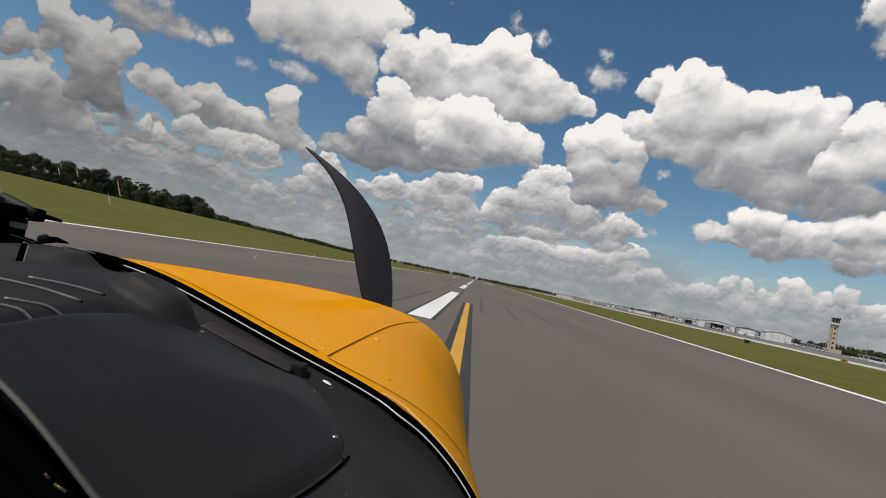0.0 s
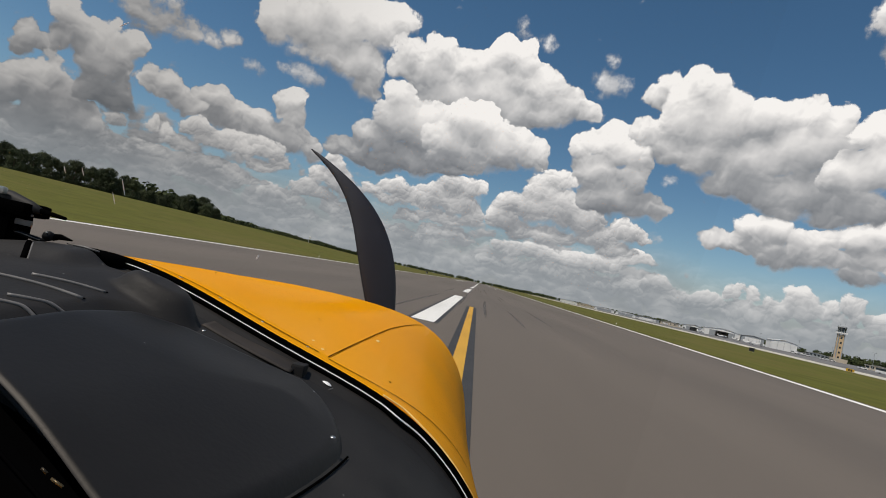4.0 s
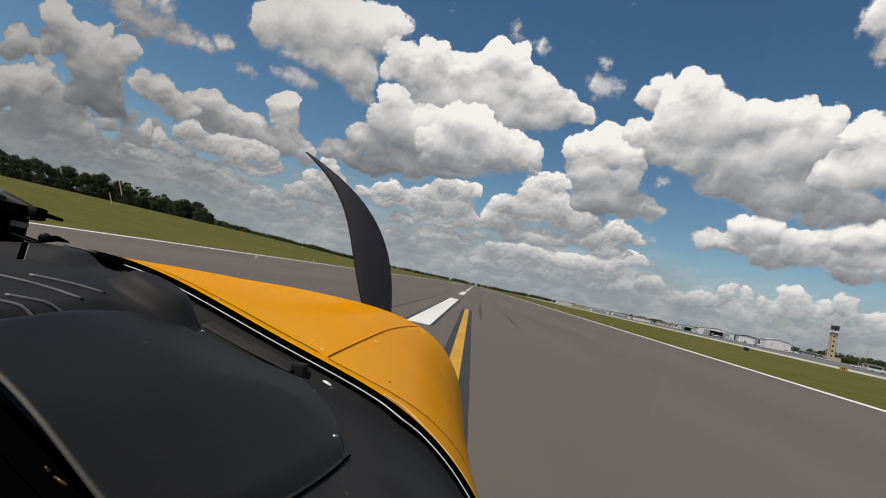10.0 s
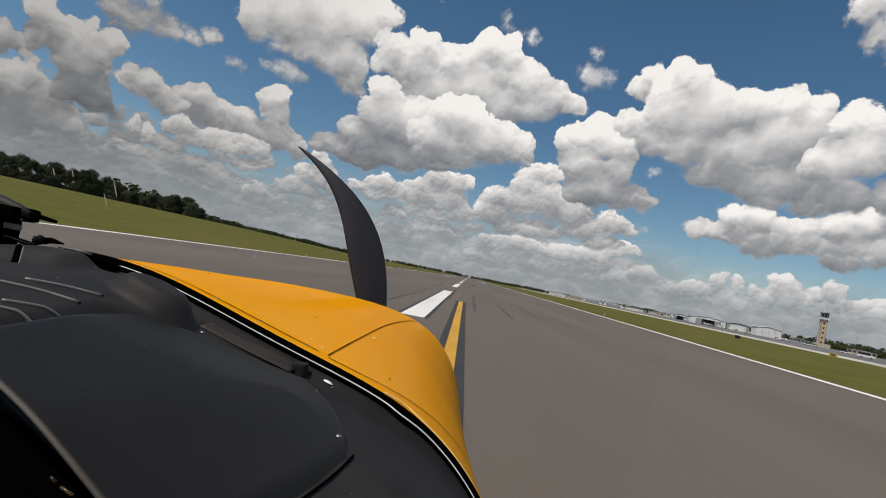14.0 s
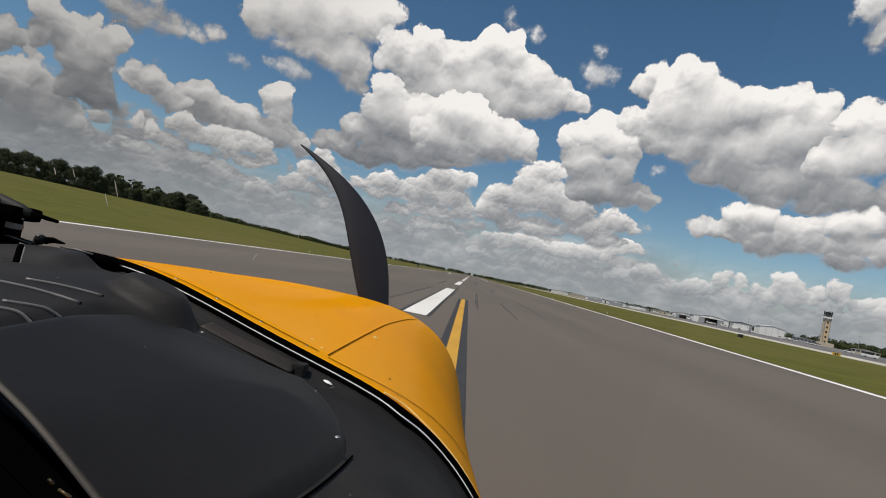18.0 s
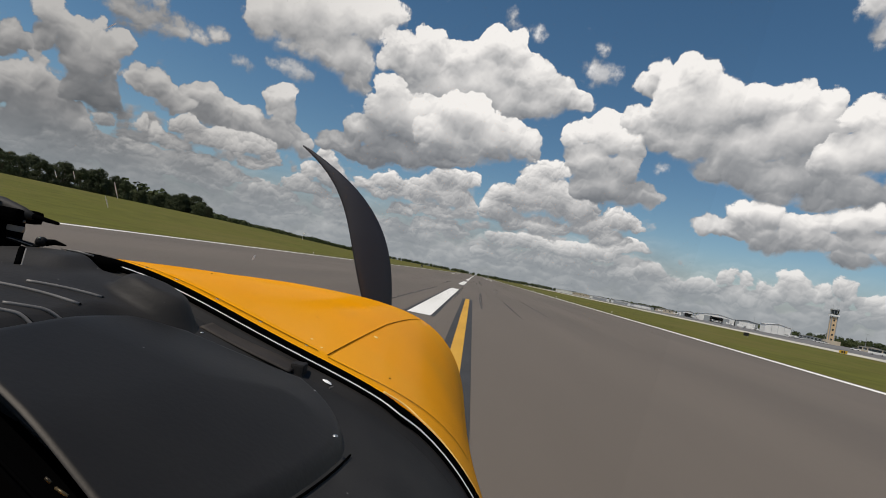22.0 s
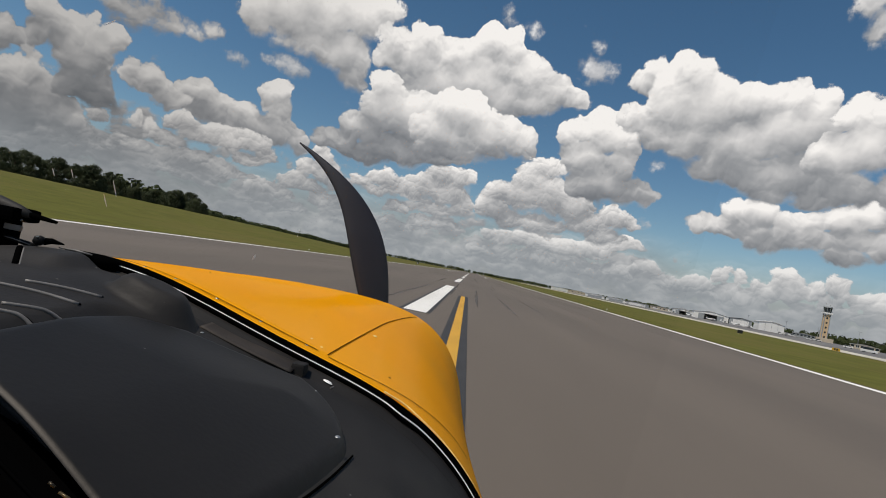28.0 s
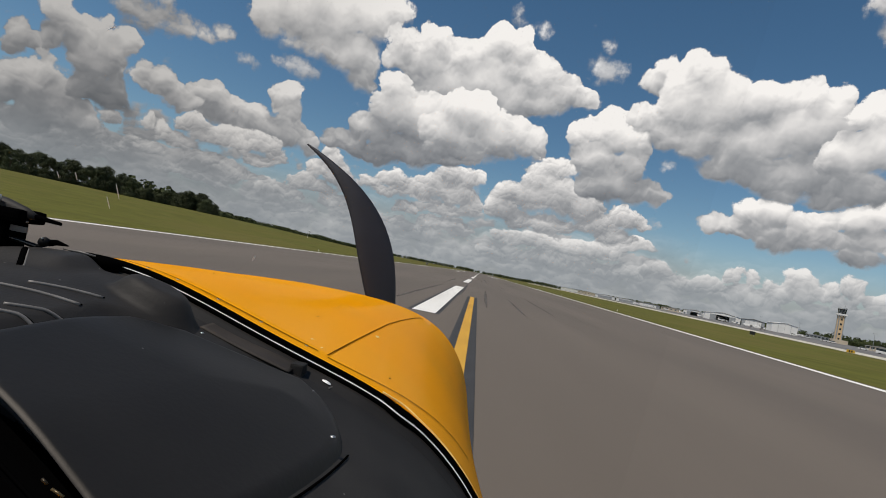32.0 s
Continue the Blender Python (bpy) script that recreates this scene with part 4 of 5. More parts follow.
def build_bracket():
    """The dark clamp and rods of the compass mount on the glareshield."""
    h = CAM_Z + AIR
    br = part("compass_mount", box(-0.445, -0.3765, 0.408, 0.438, h - 0.031, h - 0.0195, 0.004), DARK, aircraft, "black compass mount")
    part("hood", tube([on_air(p) for p in ((-0.45, 0.42, -0.0140), (-0.400, 0.42, -0.0190), (-0.382, 0.42, -0.0220), (-0.3705, 0.42, -0.0240))], [0.0070, 0.0068, 0.0052, 0.0024], 12), DECK, br, "scuffed grey hood", smooth=True)
    part("stem", box(-0.445, -0.3890, 0.410, 0.436, h - 0.058, h - 0.028, 0.006), DARK, br, "black stem")
    part("hood_clip", box(-0.4090, -0.3985, 0.408, 0.413, h - 0.0160, h - 0.0100, 0.0015), STEEL, br, "small pale clip")
    part("rod", tube([on_air(p) for p in ((-0.384, 0.42, -0.0240), (-0.370, 0.42, -0.0236), (-0.352, 0.42, -0.0250), (-0.3480, 0.42, -0.0254))], [0.0036, 0.0024, 0.0016, 0.0013], 10), DARK, br, "black tapered rod", smooth=True)
    part("rod_sleeve", tube([on_air(p) for p in ((-0.383, 0.418, -0.0292), (-0.376, 0.418, -0.0290))], [0.0013, 0.0010], 8), GREY_SLOT, br, "dull grey sleeve", smooth=True)
    part("clear_tab", box(-0.3905, -0.3745, 0.416, 0.419, h - 0.0385, h - 0.0335, 0.0012), GREY_SLOT, br, "smoky plastic tab")
    part("pin", tube([on_air(p) for p in ((-0.3835, 0.413, -0.0385), (-0.3830, 0.413, -0.0440))], 0.0011, 8), DARK, br, "short black pin")
    part("wire", tube([on_air(p) for p in ((-0.396, 0.42, -0.0450), (-0.384, 0.42, -0.0455), (-0.372, 0.42, -0.0470), (-0.3615, 0.42, -0.0478))], [0.0019, 0.0018, 0.0021, 0.0019], 8), RUBBER, br, "black wire with a painted pale highlight", smooth=True)
    # the wire's highlight, laid on as a thin pale grey strip
    part("wire_wear", tube([on_air(p) for p in ((-0.391, 0.4178, -0.0446), (-0.381, 0.4178, -0.0452), (-0.372, 0.4178, -0.0464), (-0.3645, 0.4178, -0.0474))], 0.00045, 6), GREY_SLOT, br, "pale strip for the wire's highlight", smooth=True)
    part("clamp_knob", tube([on_air(p) for p in ((-0.3608, 0.417, -0.0440), (-0.3585, 0.417, -0.0430), (-0.3555, 0.417, -0.0422), (-0.3528, 0.417, -0.0420))], [0.0022, 0.0042, 0.0042, 0.0026], 14), RUBBER, br, "glossy clamp knob", smooth=True)
    # the glint on the glossy knob, modelled as a small bright bead
    part("knob_glint", tube([on_air(p) for p in ((-0.3572, 0.4135, -0.0397), (-0.3555, 0.4135, -0.0394))], 0.0008, 6), STEEL, br, "bright bead for the knob's glint", smooth=True)
    part("lever", tube([on_air(p) for p in ((-0.3550, 0.42, -0.0428), (-0.348, 0.42, -0.0412), (-0.3375, 0.42, -0.0420))], [0.0030, 0.0024, 0.0006], 8), DARK, br, "black pointed lever", smooth=True)
    part("support", tube([on_air((-0.405, 0.425, -0.075)), on_air((-0.405, 0.425, -0.05))], 0.008, 8), DARK, br)
    part("arm", tube([on_air(p) for p in ((-0.3419, 0.4285, -0.0472), (-0.3276, 0.4285, -0.0495), (-0.3143, 0.4300, -0.0515), (-0.2990, 0.4360, -0.0540))], [0.0016, 0.0042, 0.0058, 0.0050], 10), DARK, br, "flat black arm to the seal", smooth=True)
    part("arm_edge", tube([on_air(p) for p in ((-0.3440, 0.4235, -0.0456), (-0.3290, 0.4235, -0.0452), (-0.3150, 0.4240, -0.0462))], [0.0006, 0.0010, 0.0007], 6), GREY_SLOT, br, "pale line along the arm", smooth=True)


build_bracket()
for x, y, r, lift, m, lab in ((-0.0666, 0.3408, 0.0019, 0.0118, STEEL, "small silver screw"), (-0.199, 0.4035, 0.0016, 0.0, STEEL, "small silver screw"),
                             (-0.062, 0.334, 0.0009, 0.0, BRASS, "tiny brass rivet"), (-0.098, 0.388, 0.0008, 0.011, STEEL, "tiny rivet")):
    fastener(x, y, r, glare_z(x, y) + lift, m, "screw", lab)
bm = dome(0.0026, 0.0014)
bmesh.ops.transform(bm, matrix=Matrix.Translation(on_air((-0.1018, 0.4373, -0.1112))) @ Matrix.Rotation(0.3, 4, "Y") @ Matrix.Diagonal((1.7, 0.9, 1, 1)), verts=bm.verts[:])
part("clip", bm, WHITE_BEAD, aircraft, "pale metal clip", smooth=True)
part("scratch", tube([on_air((-0.0976, 0.4322, -0.1140)), on_air((-0.0936, 0.4500, -0.1138))], 0.0006, 6), GREY_SLOT, aircraft, "pale scratch")
# small paint chips; the larger, farther spot is a painted reflection on the cowling
for x, y in ((-0.1409, 0.5052), (-0.1115, 0.6959), (-0.1272, 0.4947)):
    fastener(x, y, 0.0016 if y < 0.6 else 0.0040, cowl_z(x, y) - 0.0006 * (y > 0.6), COWL_EDGE, "paint_chip", "pale chip and glare spots on the paint")
part("stop_tab", box(-0.131, -0.120, 0.424, 0.437, CAM_Z + AIR - 0.116, CAM_Z + AIR - 0.0985, 0.002), DECK, aircraft, "small upright tab")


def build_windshield():
    """The windshield over the glareshield, with its scratches."""
    def pane(x, u, off=0.0):
        q = min(XC + 0.42, max(XC - 0.42, x))
        return on_air((x, base_y(x) - 0.004 - 0.195 * u - off, cowl_z(q, base_y(q)) - 0.002 + 0.6 * u))

    xs = steps(-0.80, 0.15, 40)
    rows = [[pane(x, u) for x in xs] for u in steps(0.0, 1.0, 16)]
    glass = part("windshield", thicken(grid_mesh(rows), 0.003), CLEAR, aircraft, "clear curved windshield with a few scratches", smooth=True)
    glass.visible_shadow = False
    for x, u, dx, du, width in SCRATCHES:
        rows = []
        for t in steps(-1, 1, 6):
            half = width / 2 * (1 - 0.8 * t * t)
            steep = abs(dx) < 0.63 * abs(du)
            rows.append([pane(x + dx * t + (k * half if steep else 0), u + du * t + (0 if steep else k * half / 0.63), 0.0045) for k in (-1, 1)])
        part("scratch", thicken(grid_mesh(rows), 0.0002), SCRATCH, glass, "pale scratch")

# across the glass, up the glass (0 to 1), half their run across and up, and their width
SCRATCHES = ((-0.3058, 0.3066, 0.0040, 0.0040, 0.0013), (-0.3025, 0.1048, -0.0014, 0.0105, 0.0009), (-0.3111, 0.0859, -0.0012, 0.0080, 0.0009),
             (-0.3561, 0.1120, -0.0007, 0.0050, 0.0007), (-0.3397, 0.1128, -0.0007, 0.0055, 0.0007), (-0.1784, 0.1007, 0.0012, 0.0045, 0.0014))
build_windshield()


def build_propeller():
    """Two dark blades at rest; the lower one stands behind the cowling."""
    hub = Vector(on_air((-0.279, 2.10, -0.312)))
    prop = part("propeller_hub", tube([hub + Vector((0, -0.09, 0)), hub + Vector((0, 0.02, 0)), hub + Vector((0, 0.12, 0)), hub + Vector((0, 0.20, 0))], [0.11, 0.115, 0.08, 0.01], 20),
                BLADE, aircraft, "dark propeller hub", smooth=True)
    p0, p1, p2, p3 = (Vector(v) for v in ((-0.05, 0, 0.08), (-0.09, 0, 0.33), (-0.10, 0, 0.56), (-0.394, 0, 0.766)))
    for turn in (0, math.pi):
        rows = []
        for t in steps(0, 1, 26):
            c = (1 - t) ** 3 * p0 + 3 * (1 - t) ** 2 * t * p1 + 3 * (1 - t) * t * t * p2 + t ** 3 * p3
            d = (-3 * (1 - t) ** 2 * p0 + 3 * ((1 - t) ** 2 - 2 * t * (1 - t)) * p1 + 3 * (2 * t * (1 - t) - t * t) * p2 + 3 * t * t * p3).normalized()
            side = Vector((d.z, 0, -d.x))
            w = 0.5 * (0.085 + 0.055 * math.sin(math.pi * min(1, t * 1.15))) * (1 - t ** 2.4) + 0.003
            twist = radians(40 - 28 * t)
            th = 0.018 * (1 - t) + 0.003
            row = []
            for a in steps(0, 2 * math.pi, 14):
                u, v = w * math.cos(a), th * math.sin(a)
                row.append(c + side * (u * math.cos(0.3 * twist)) + Vector((0, u * math.sin(twist) + v, 0)))
            rows.append([hub + Matrix.Rotation(turn - radians(9), 3, "Y") @ q for q in row])
        part("blade", grid_mesh(rows), BLADE, prop, "curved dark propeller blade", smooth=True)


build_propeller()


def build_gear():
    for x, y, r in ((XC - 0.95, 0.55, 0.22), (XC + 0.95, 0.55, 0.22), (XC, -2.5, 0.10)):
        wheel = part("wheel", tube([(x - 0.07, y, r), (x - 0.05, y, r), (x + 0.05, y, r), (x + 0.07, y, r)], [r * 0.86, r, r, r * 0.86], 24), RUBBER, aircraft, "black rubber tyre", smooth=True)
        part("rim", tube([(x - 0.075, y, r), (x + 0.075, y, r)], r * 0.45, 16), STEEL, wheel, "dull metal rim")
        top = (XC + (x - XC) * 0.4, y + (0 if y > 0 else 0.3), 0.78 if y > 0 else 1.15)
        part("gear_leg", tube([(x + (0.09 if x < XC else -0.09 if x > XC else 0), y, r), top], [0.03, 0.04], 10), COWL_PAINT, aircraft, "yellow gear leg")


build_gear()


# ---- woods ----
def tree_mesh(seed, height, spread_r, leaves, name):
    """A trunk with limbs and a crown of many small leaf clumps. Returns the two meshes."""
    rnd = random.Random(seed)
    bm = bmesh.new()
    add_tube(bm, [(0, 0, -0.6), (0.1, 0.05, height * 0.3), (0.0, 0.1, height * 0.62), (0.1, 0, height * 0.85)], [0.34, 0.26, 0.16, 0.05], 7)
    blobs = []
    for k in range(17):
        a, h = rnd.uniform(0, 2 * math.pi), height * rnd.uniform(0.16, 0.86)
        r = spread_r * rnd.uniform(0.35, 0.85) * (1.15 - 0.6 * h / height)
        tip = Vector((r * math.cos(a), r * math.sin(a), h + 0.06 * height))
        add_tube(bm, [(0, 0.05, h - 0.1 * height), tip * 0.5 + Vector((0, 0.02, h * 0.45)), tip], [0.12, 0.08, 0.03], 5)
        blobs.append((tip, spread_r * rnd.uniform(0.32, 0.55)))
    blobs.append((Vector((0, 0, height * 0.88)), spread_r * 0.42))
    blobs.append((Vector((0, 0, height * 0.62)), spread_r * 0.6))
    for k in range(7):
        a = 2 * math.pi * k / 7
        blobs.append((Vector((0.55 * spread_r * math.cos(a), 0.55 * spread_r * math.sin(a), height * 0.10)), spread_r * 0.5))
    wood = bpy.data.meshes.new(name + "_wood")
    bm.to_mesh(wood)
    bm.free()
    wood.materials.append(BARK)
    verts, faces = [], []
    for k in range(leaves):
        c, r = rnd.choice(blobs)
        v = Vector((rnd.gauss(0, 1), rnd.gauss(0, 1), rnd.gauss(0, 0.8))).normalized() * r * rnd.uniform(0.55, 1.1)
        q = c + Vector((v.x, v.y, v.z * 0.85))
        q.z = max(q.z, height * 0.02)
        n = (v.normalized() + Vector((rnd.uniform(-1, 1), rnd.uniform(-1, 1), rnd.uniform(-0.4, 1))) * 0.8).normalized()
        s = n.orthogonal().normalized()
        u = n.cross(s)
        size = rnd.uniform(0.18, 0.42)
        base = len(verts)
        for j in range(5):
            a = 2 * math.pi * j / 5 + rnd.uniform(-0.4, 0.4)
            w = size * rnd.uniform(0.6, 1.2)
            verts.append(tuple(q + s * w * math.cos(a) + u * w * math.sin(a) + n * rnd.uniform(-0.12, 0.12)))
        faces.append(tuple(range(base, base + 5)))
    crown = bpy.data.meshes.new(name + "_crown")
    crown.from_pydata(verts, [], faces)
    crown.materials.append(LEAF)
    return wood, crown


TREE_KINDS = [tree_mesh(3, 13.5, 5.2, 4200, "broad"), tree_mesh(8, 16.0, 4.6, 4200, "tall"), tree_mesh(14, 11.0, 5.6, 4000, "low"), tree_mesh(21, 17.5, 5.0, 4400, "high")]


def plant(kind, x, y, scale, turn, label="dark green broadleaf tree at the edge of the woods", group="trees along the airfield"):
    t = thing("tree", label, "tree", Matrix.LocRotScale((x, y, ground_z(x, y)), Euler((0, 0, turn)), (scale,) * 3), group)
    wood, crown = TREE_KINDS[kind]
    new("trunk", wood).parent = t
    new("crown", crown).parent = t
    return t


def at(az, dist):
    """A place by its bearing off the runway heading, in degrees, and its distance."""
    return dist * math.sin(radians(az)), dist * math.cos(radians(az))


def west_woods():
    rnd = random.Random(5)
    # the block of tall woods, then lower growth, then one round clump
    for k in range(64):
        az = -62 + 26.5 * k / 63
        d = 285 + rnd.uniform(-12, 26) + 9 * (k % 3)
        x, y = at(az, d)
        plant(rnd.choice((0, 1, 3, 3, 1)), x, y, rnd.uniform(0.52, 0.74) * (0.9 if k > 58 else 1.0), rnd.uniform(0, 6.28))
    for k in range(12):
        x, y = at(-35.6 + 0.28 * k, 305 + rnd.uniform(0, 25))
        plant(rnd.choice((0, 2)), x, y, rnd.uniform(0.42, 0.58), rnd.uniform(0, 6.28), "smaller dark green tree beside the tall woods")
    for k in range(9):
        x, y = at(-31.6 + 0.42 * k, 335 + rnd.uniform(0, 20))
        plant(rnd.choice((0, 2, 0)), x, y, rnd.uniform(0.66, 0.80) * (1.12 - 0.035 * abs(k - 3) ** 1.4), rnd.uniform(0, 6.28), "rounded dark tree in a clump by the grass")


west_woods()


def far_woods(name, path, height, depth, count, seed, label):
    """A long belt of distant trees: very many leaf clumps heaped into uneven crowns."""
    rnd = random.Random(seed)
    verts, faces = [], []
    segs = [(Vector(a), Vector(b)) for a, b in zip(path, path[1:])]
    lengths = [(b - a).length for a, b in segs]
    whole = sum(lengths)
    crowns = []
    for k in range(count):
        d = rnd.uniform(0, whole)
        i = 0
        while d > lengths[i] and i < len(segs) - 1:
            d -= lengths[i]
            i += 1
        a, b = segs[i]
        p = a + (b - a) * (d / lengths[i])
        n = Vector((-(b - a).y, (b - a).x)).normalized()
        p = p + n * rnd.uniform(0, depth)
        h = height * rnd.uniform(0.62, 1.08) * (0.8 + 0.3 * noise.noise(Vector((p.x * 0.012, p.y * 0.012, 3))))
        crowns.append((p, h))
    for p, h in crowns:
        z0 = ground_z(p.x, p.y)
        for j in range(64):
            v = Vector((rnd.gauss(0, 1), rnd.gauss(0, 1), rnd.gauss(0, 1))).normalized()
            c = Vector((p.x, p.y, z0 + h * 0.55)) + Vector((v.x * h * 0.33, v.y * h * 0.33, v.z * h * 0.45))
            n = (v + Vector((rnd.uniform(-1, 1), rnd.uniform(-1, 1), rnd.uniform(-1, 1))) * 0.6).normalized()
            s = n.orthogonal().normalized()
            u = n.cross(s)
            w = h * rnd.uniform(0.06, 0.13)
            base = len(verts)
            for q in range(4):
                a = math.pi / 2 * q + rnd.uniform(-0.5, 0.5)
                verts.append(tuple(c + s * w * math.cos(a) + u * w * math.sin(a)))
            faces.append((base, base + 1, base + 2, base + 3))
    tagged(raw_part(name, verts, faces, FAR_LEAF), label, "woods", kind="stuff")


far_woods("woods", [(-215, 330), (-330, 620), (-420, 1000), (-430, 1800)], 17, 40, 1500, 1, "low dark belt of woods beyond the grass")
far_woods("woods", [(-440, 1780), (0, 1850), (500, 1700)], 13, 60, 700, 2, "thin distant line of trees at the runway's end")
far_woods("woods", [(470, 1750), (560, 1100), (560, 760)], 15, 60, 600, 3, "distant trees behind the hangars")
far_woods("woods", [(440, 740), (470, 500), (500, 250), (560, -100)], 14, 60, 420, 4, "dark trees behind the apron and the tower")


# ---- east side: tower, hangars, vehicles ----
def control_tower(az, dist):
    x, y = at(az, dist)
    t = thing("control_tower", "tall tan control tower with dark glazed cab and roof masts", "tower", pose(x, y, ground_z(x, y), 0, 0, -az + 18))
    part("shaft", box(-2.7, 2.7, -2.7, 2.7, -0.5, 24.5, 0.25), TOWER_TAN, t, "tan panelled shaft")
    for sx in (-1, 1):
        for sy in (-1, 1):
            part("corner_pier", box(*sorted((sx * 2.3, sx * 3.1)), *sorted((sy * 2.3, sy * 3.1)), -0.5, 25.2, 0.1), METAL_GREY, t, "grey corner pier")
    for k in range(5):
        part("shaft_window", box(-0.9, 0.9, -2.76, -2.65, 3.5 + 4.3 * k, 5.2 + 4.3 * k), GLASS_DARK, t, "dark narrow window")
    part("gallery", box(-4.3, 4.3, -4.3, 4.3, 25.2, 26.6, 0.15), METAL_WHITE, t, "pale gallery slab")
    for a in range(4):
        r = Matrix.Rotation(math.pi / 2 * a, 4, "Z")
        bm = box(-4.2, 4.2, -4.22, -4.16, 27.5, 27.58)
        for k in range(7):
            add_box(bm, -4.2 + 1.4 * k - 0.03, -4.2 + 1.4 * k + 0.03, -4.22, -4.16, 26.6, 27.5)
        bmesh.ops.transform(bm, matrix=r, verts=bm.verts[:])
        part("railing", bm, STEEL, t, "thin metal railing")
    cabin = bmesh.new()
    bmesh.ops.create_cone(cabin, cap_ends=True, segments=8, radius1=3.4, radius2=4.2, depth=4.4, matrix=Matrix.Translation((0, 0, 28.8)) @ Matrix.Rotation(math.pi / 8, 4, "Z"))
    cab = part("cab", cabin, GLASS_DARK, t, "dark glazed cab leaning outwards")
    for a in range(8):
        k = 2 * math.pi * a / 8 + math.pi / 8
        part("mullion", tube([(3.45 * math.cos(k), 3.45 * math.sin(k), 26.6), (4.25 * math.cos(k), 4.25 * math.sin(k), 31.0)], 0.14, 6), METAL_GREY, cab)
    roof = bmesh.new()
    bmesh.ops.create_cone(roof, cap_ends=True, segments=8, radius1=4.7, radius2=4.4, depth=1.0, matrix=Matrix.Translation((0, 0, 31.4)) @ Matrix.Rotation(math.pi / 8, 4, "Z"))
    part("cab_roof", roof, METAL_GREY, t, "dark flat roof")
    for px, py, h in ((-2, 1, 5.0), (1.5, -2, 4.0), (2.5, 2, 3.2)):
        part("mast", tube([(px, py, 31.8), (px, py, 31.8 + h)], 0.07, 6), STEEL, t, "thin roof mast")
    part("base_block", box(-5, 9, -4.5, 7, -0.5, 3.6, 0.1), METAL_TAN, t, "low tan base building")
    t.scale = (0.74, 0.74, 0.95)
    return t


control_tower(33.0, 560)


def hangar(az, dist, width, depth, height, wall, roof, label, rise=2.0, door=None, turn=0.0, windows=0, category="hangar", name="hangar"):
    """A shed with thick walls, gable roof, sliding doors and eaves."""
    x, y = at(az, dist)
    t = thing(name, label, category, pose(x, y, ground_z(x, y), 0, 0, -az + turn), "buildings along the apron")
    w, d = width / 2, depth / 2
    th = 0.35
    dw = w * 0.72 if door else 0
    dh = height * 0.82
    for nm, bm in (("back_wall", box(-w, w, d - th, d, -0.5, height)), ("side_wall", box(-w, -w + th, -d, d - th, -0.5, height)), ("side_wall", box(w - th, w, -d, d - th, -0.5, height))):
        part(nm, bm, wall, t)
    if door:
        front = box(-w + th, -dw, -d, -d + th, -0.5, height)
        add_box(front, dw, w - th, -d, -d + th, -0.5, height)
        add_box(front, -dw, dw, -d, -d + th, dh, height)
        part("front_wall", front, wall, t)
        part("floor_slab", box(-w + th, w - th, -d + th, d - th, -0.4, 0.08), CONCRETE, t)
        leaves = 4
        for k in range(leaves):
            if door == "open" and k in (1, 2):
                continue
            x0 = -dw + 2 * dw * k / leaves
            off = 0.04 + 0.14 * (k % 2)
            part("door_leaf", box(x0 + 0.05, x0 + 2 * dw / leaves - 0.05, -d - off - 0.12, -d - off, 0.0, dh), METAL_GREY if wall is METAL_WHITE else METAL_WHITE, t, "sliding door leaf")
    else:
        part("front_wall", box(-w + th, w - th, -d, -d + th, -0.5, height), wall, t)
    for k in range(windows):
        cx = -w + (k + 0.5) * width / windows
        win = part("window", box(cx - 0.9, cx + 0.9, -d - 0.05, -d + 0.02, height * 0.4, height * 0.4 + 1.5), GLASS_DARK, t, "dark window")
        part("sill", box(cx - 1.05, cx + 1.05, -d - 0.14, -d - 0.04, height * 0.4 - 0.14, height * 0.4), METAL_WHITE, win)
    rows = [[(-w - 0.6, yy, height - 0.05), (0, yy, height + rise), (w + 0.6, yy, height - 0.05)] for yy in (-d - 0.5, d + 0.5)]
    part("roof", thicken(grid_mesh(rows), 0.25), roof, t, "low pitched sheet roof")
    for yy in (-d + 0.1, d - 0.4):
        bm = bmesh.new()
        vs = [bm.verts.new(p) for p in ((-w, yy, height - 0.06), (w, yy, height - 0.06), (0, yy, height + rise - 0.3))]
        bm.faces.new(vs)
        part("gable", thicken(bm, 0.2), wall, t)
    for k in range(1, 4):
        cx = -w + width * k / 4
        part("downpipe", tube([(cx, -d - 0.08, 0), (cx, -d - 0.08, height)], 0.08, 6), METAL_GREY, t) if not door else None
    return t


hangar(28.9, 560, 19.4, 21.6, 7.6, METAL_WHITE, METAL_WHITE, "white ribbed metal hangar with closed doors beside the apron", 1.6, None, 12)
hangar(26.6, 600, 18.7, 21.6, 6.5, METAL_GREY, ROOF_GREY, "grey metal hangar beside the white one", 1.4, "closed", 4)
hangar(24, 610, 31.7, 24.5, 6.8, METAL_WHITE, METAL_WHITE, "long white hangar with a dark open door", 2.2, "open", 6)
hangar(21.6, 690, 21.6, 17.3, 5.4, METAL_WHITE, ROOF_GREY, "white hangar with pale roof", 1.8, "open", 5)
hangar(19.6, 760, 24.5, 14.4, 4, METAL_TAN, ROOF_GREY, "low tan metal shed", 1.2, None, 0, 5)
hangar(17.4, 850, 33.1, 14.4, 4.3, METAL_GREY, ROOF_GREY, "long low grey shed", 1.2, "closed", 0)
hangar(15.3, 950, 31.7, 15.8, 4.7, METAL_WHITE, METAL_WHITE, "long low white hangar row", 1.4, "closed", 0)
hangar(13.2, 1060, 36, 15.8, 5, METAL_WHITE, ROOF_GREY, "distant white hangar row", 1.6, "closed", 0)
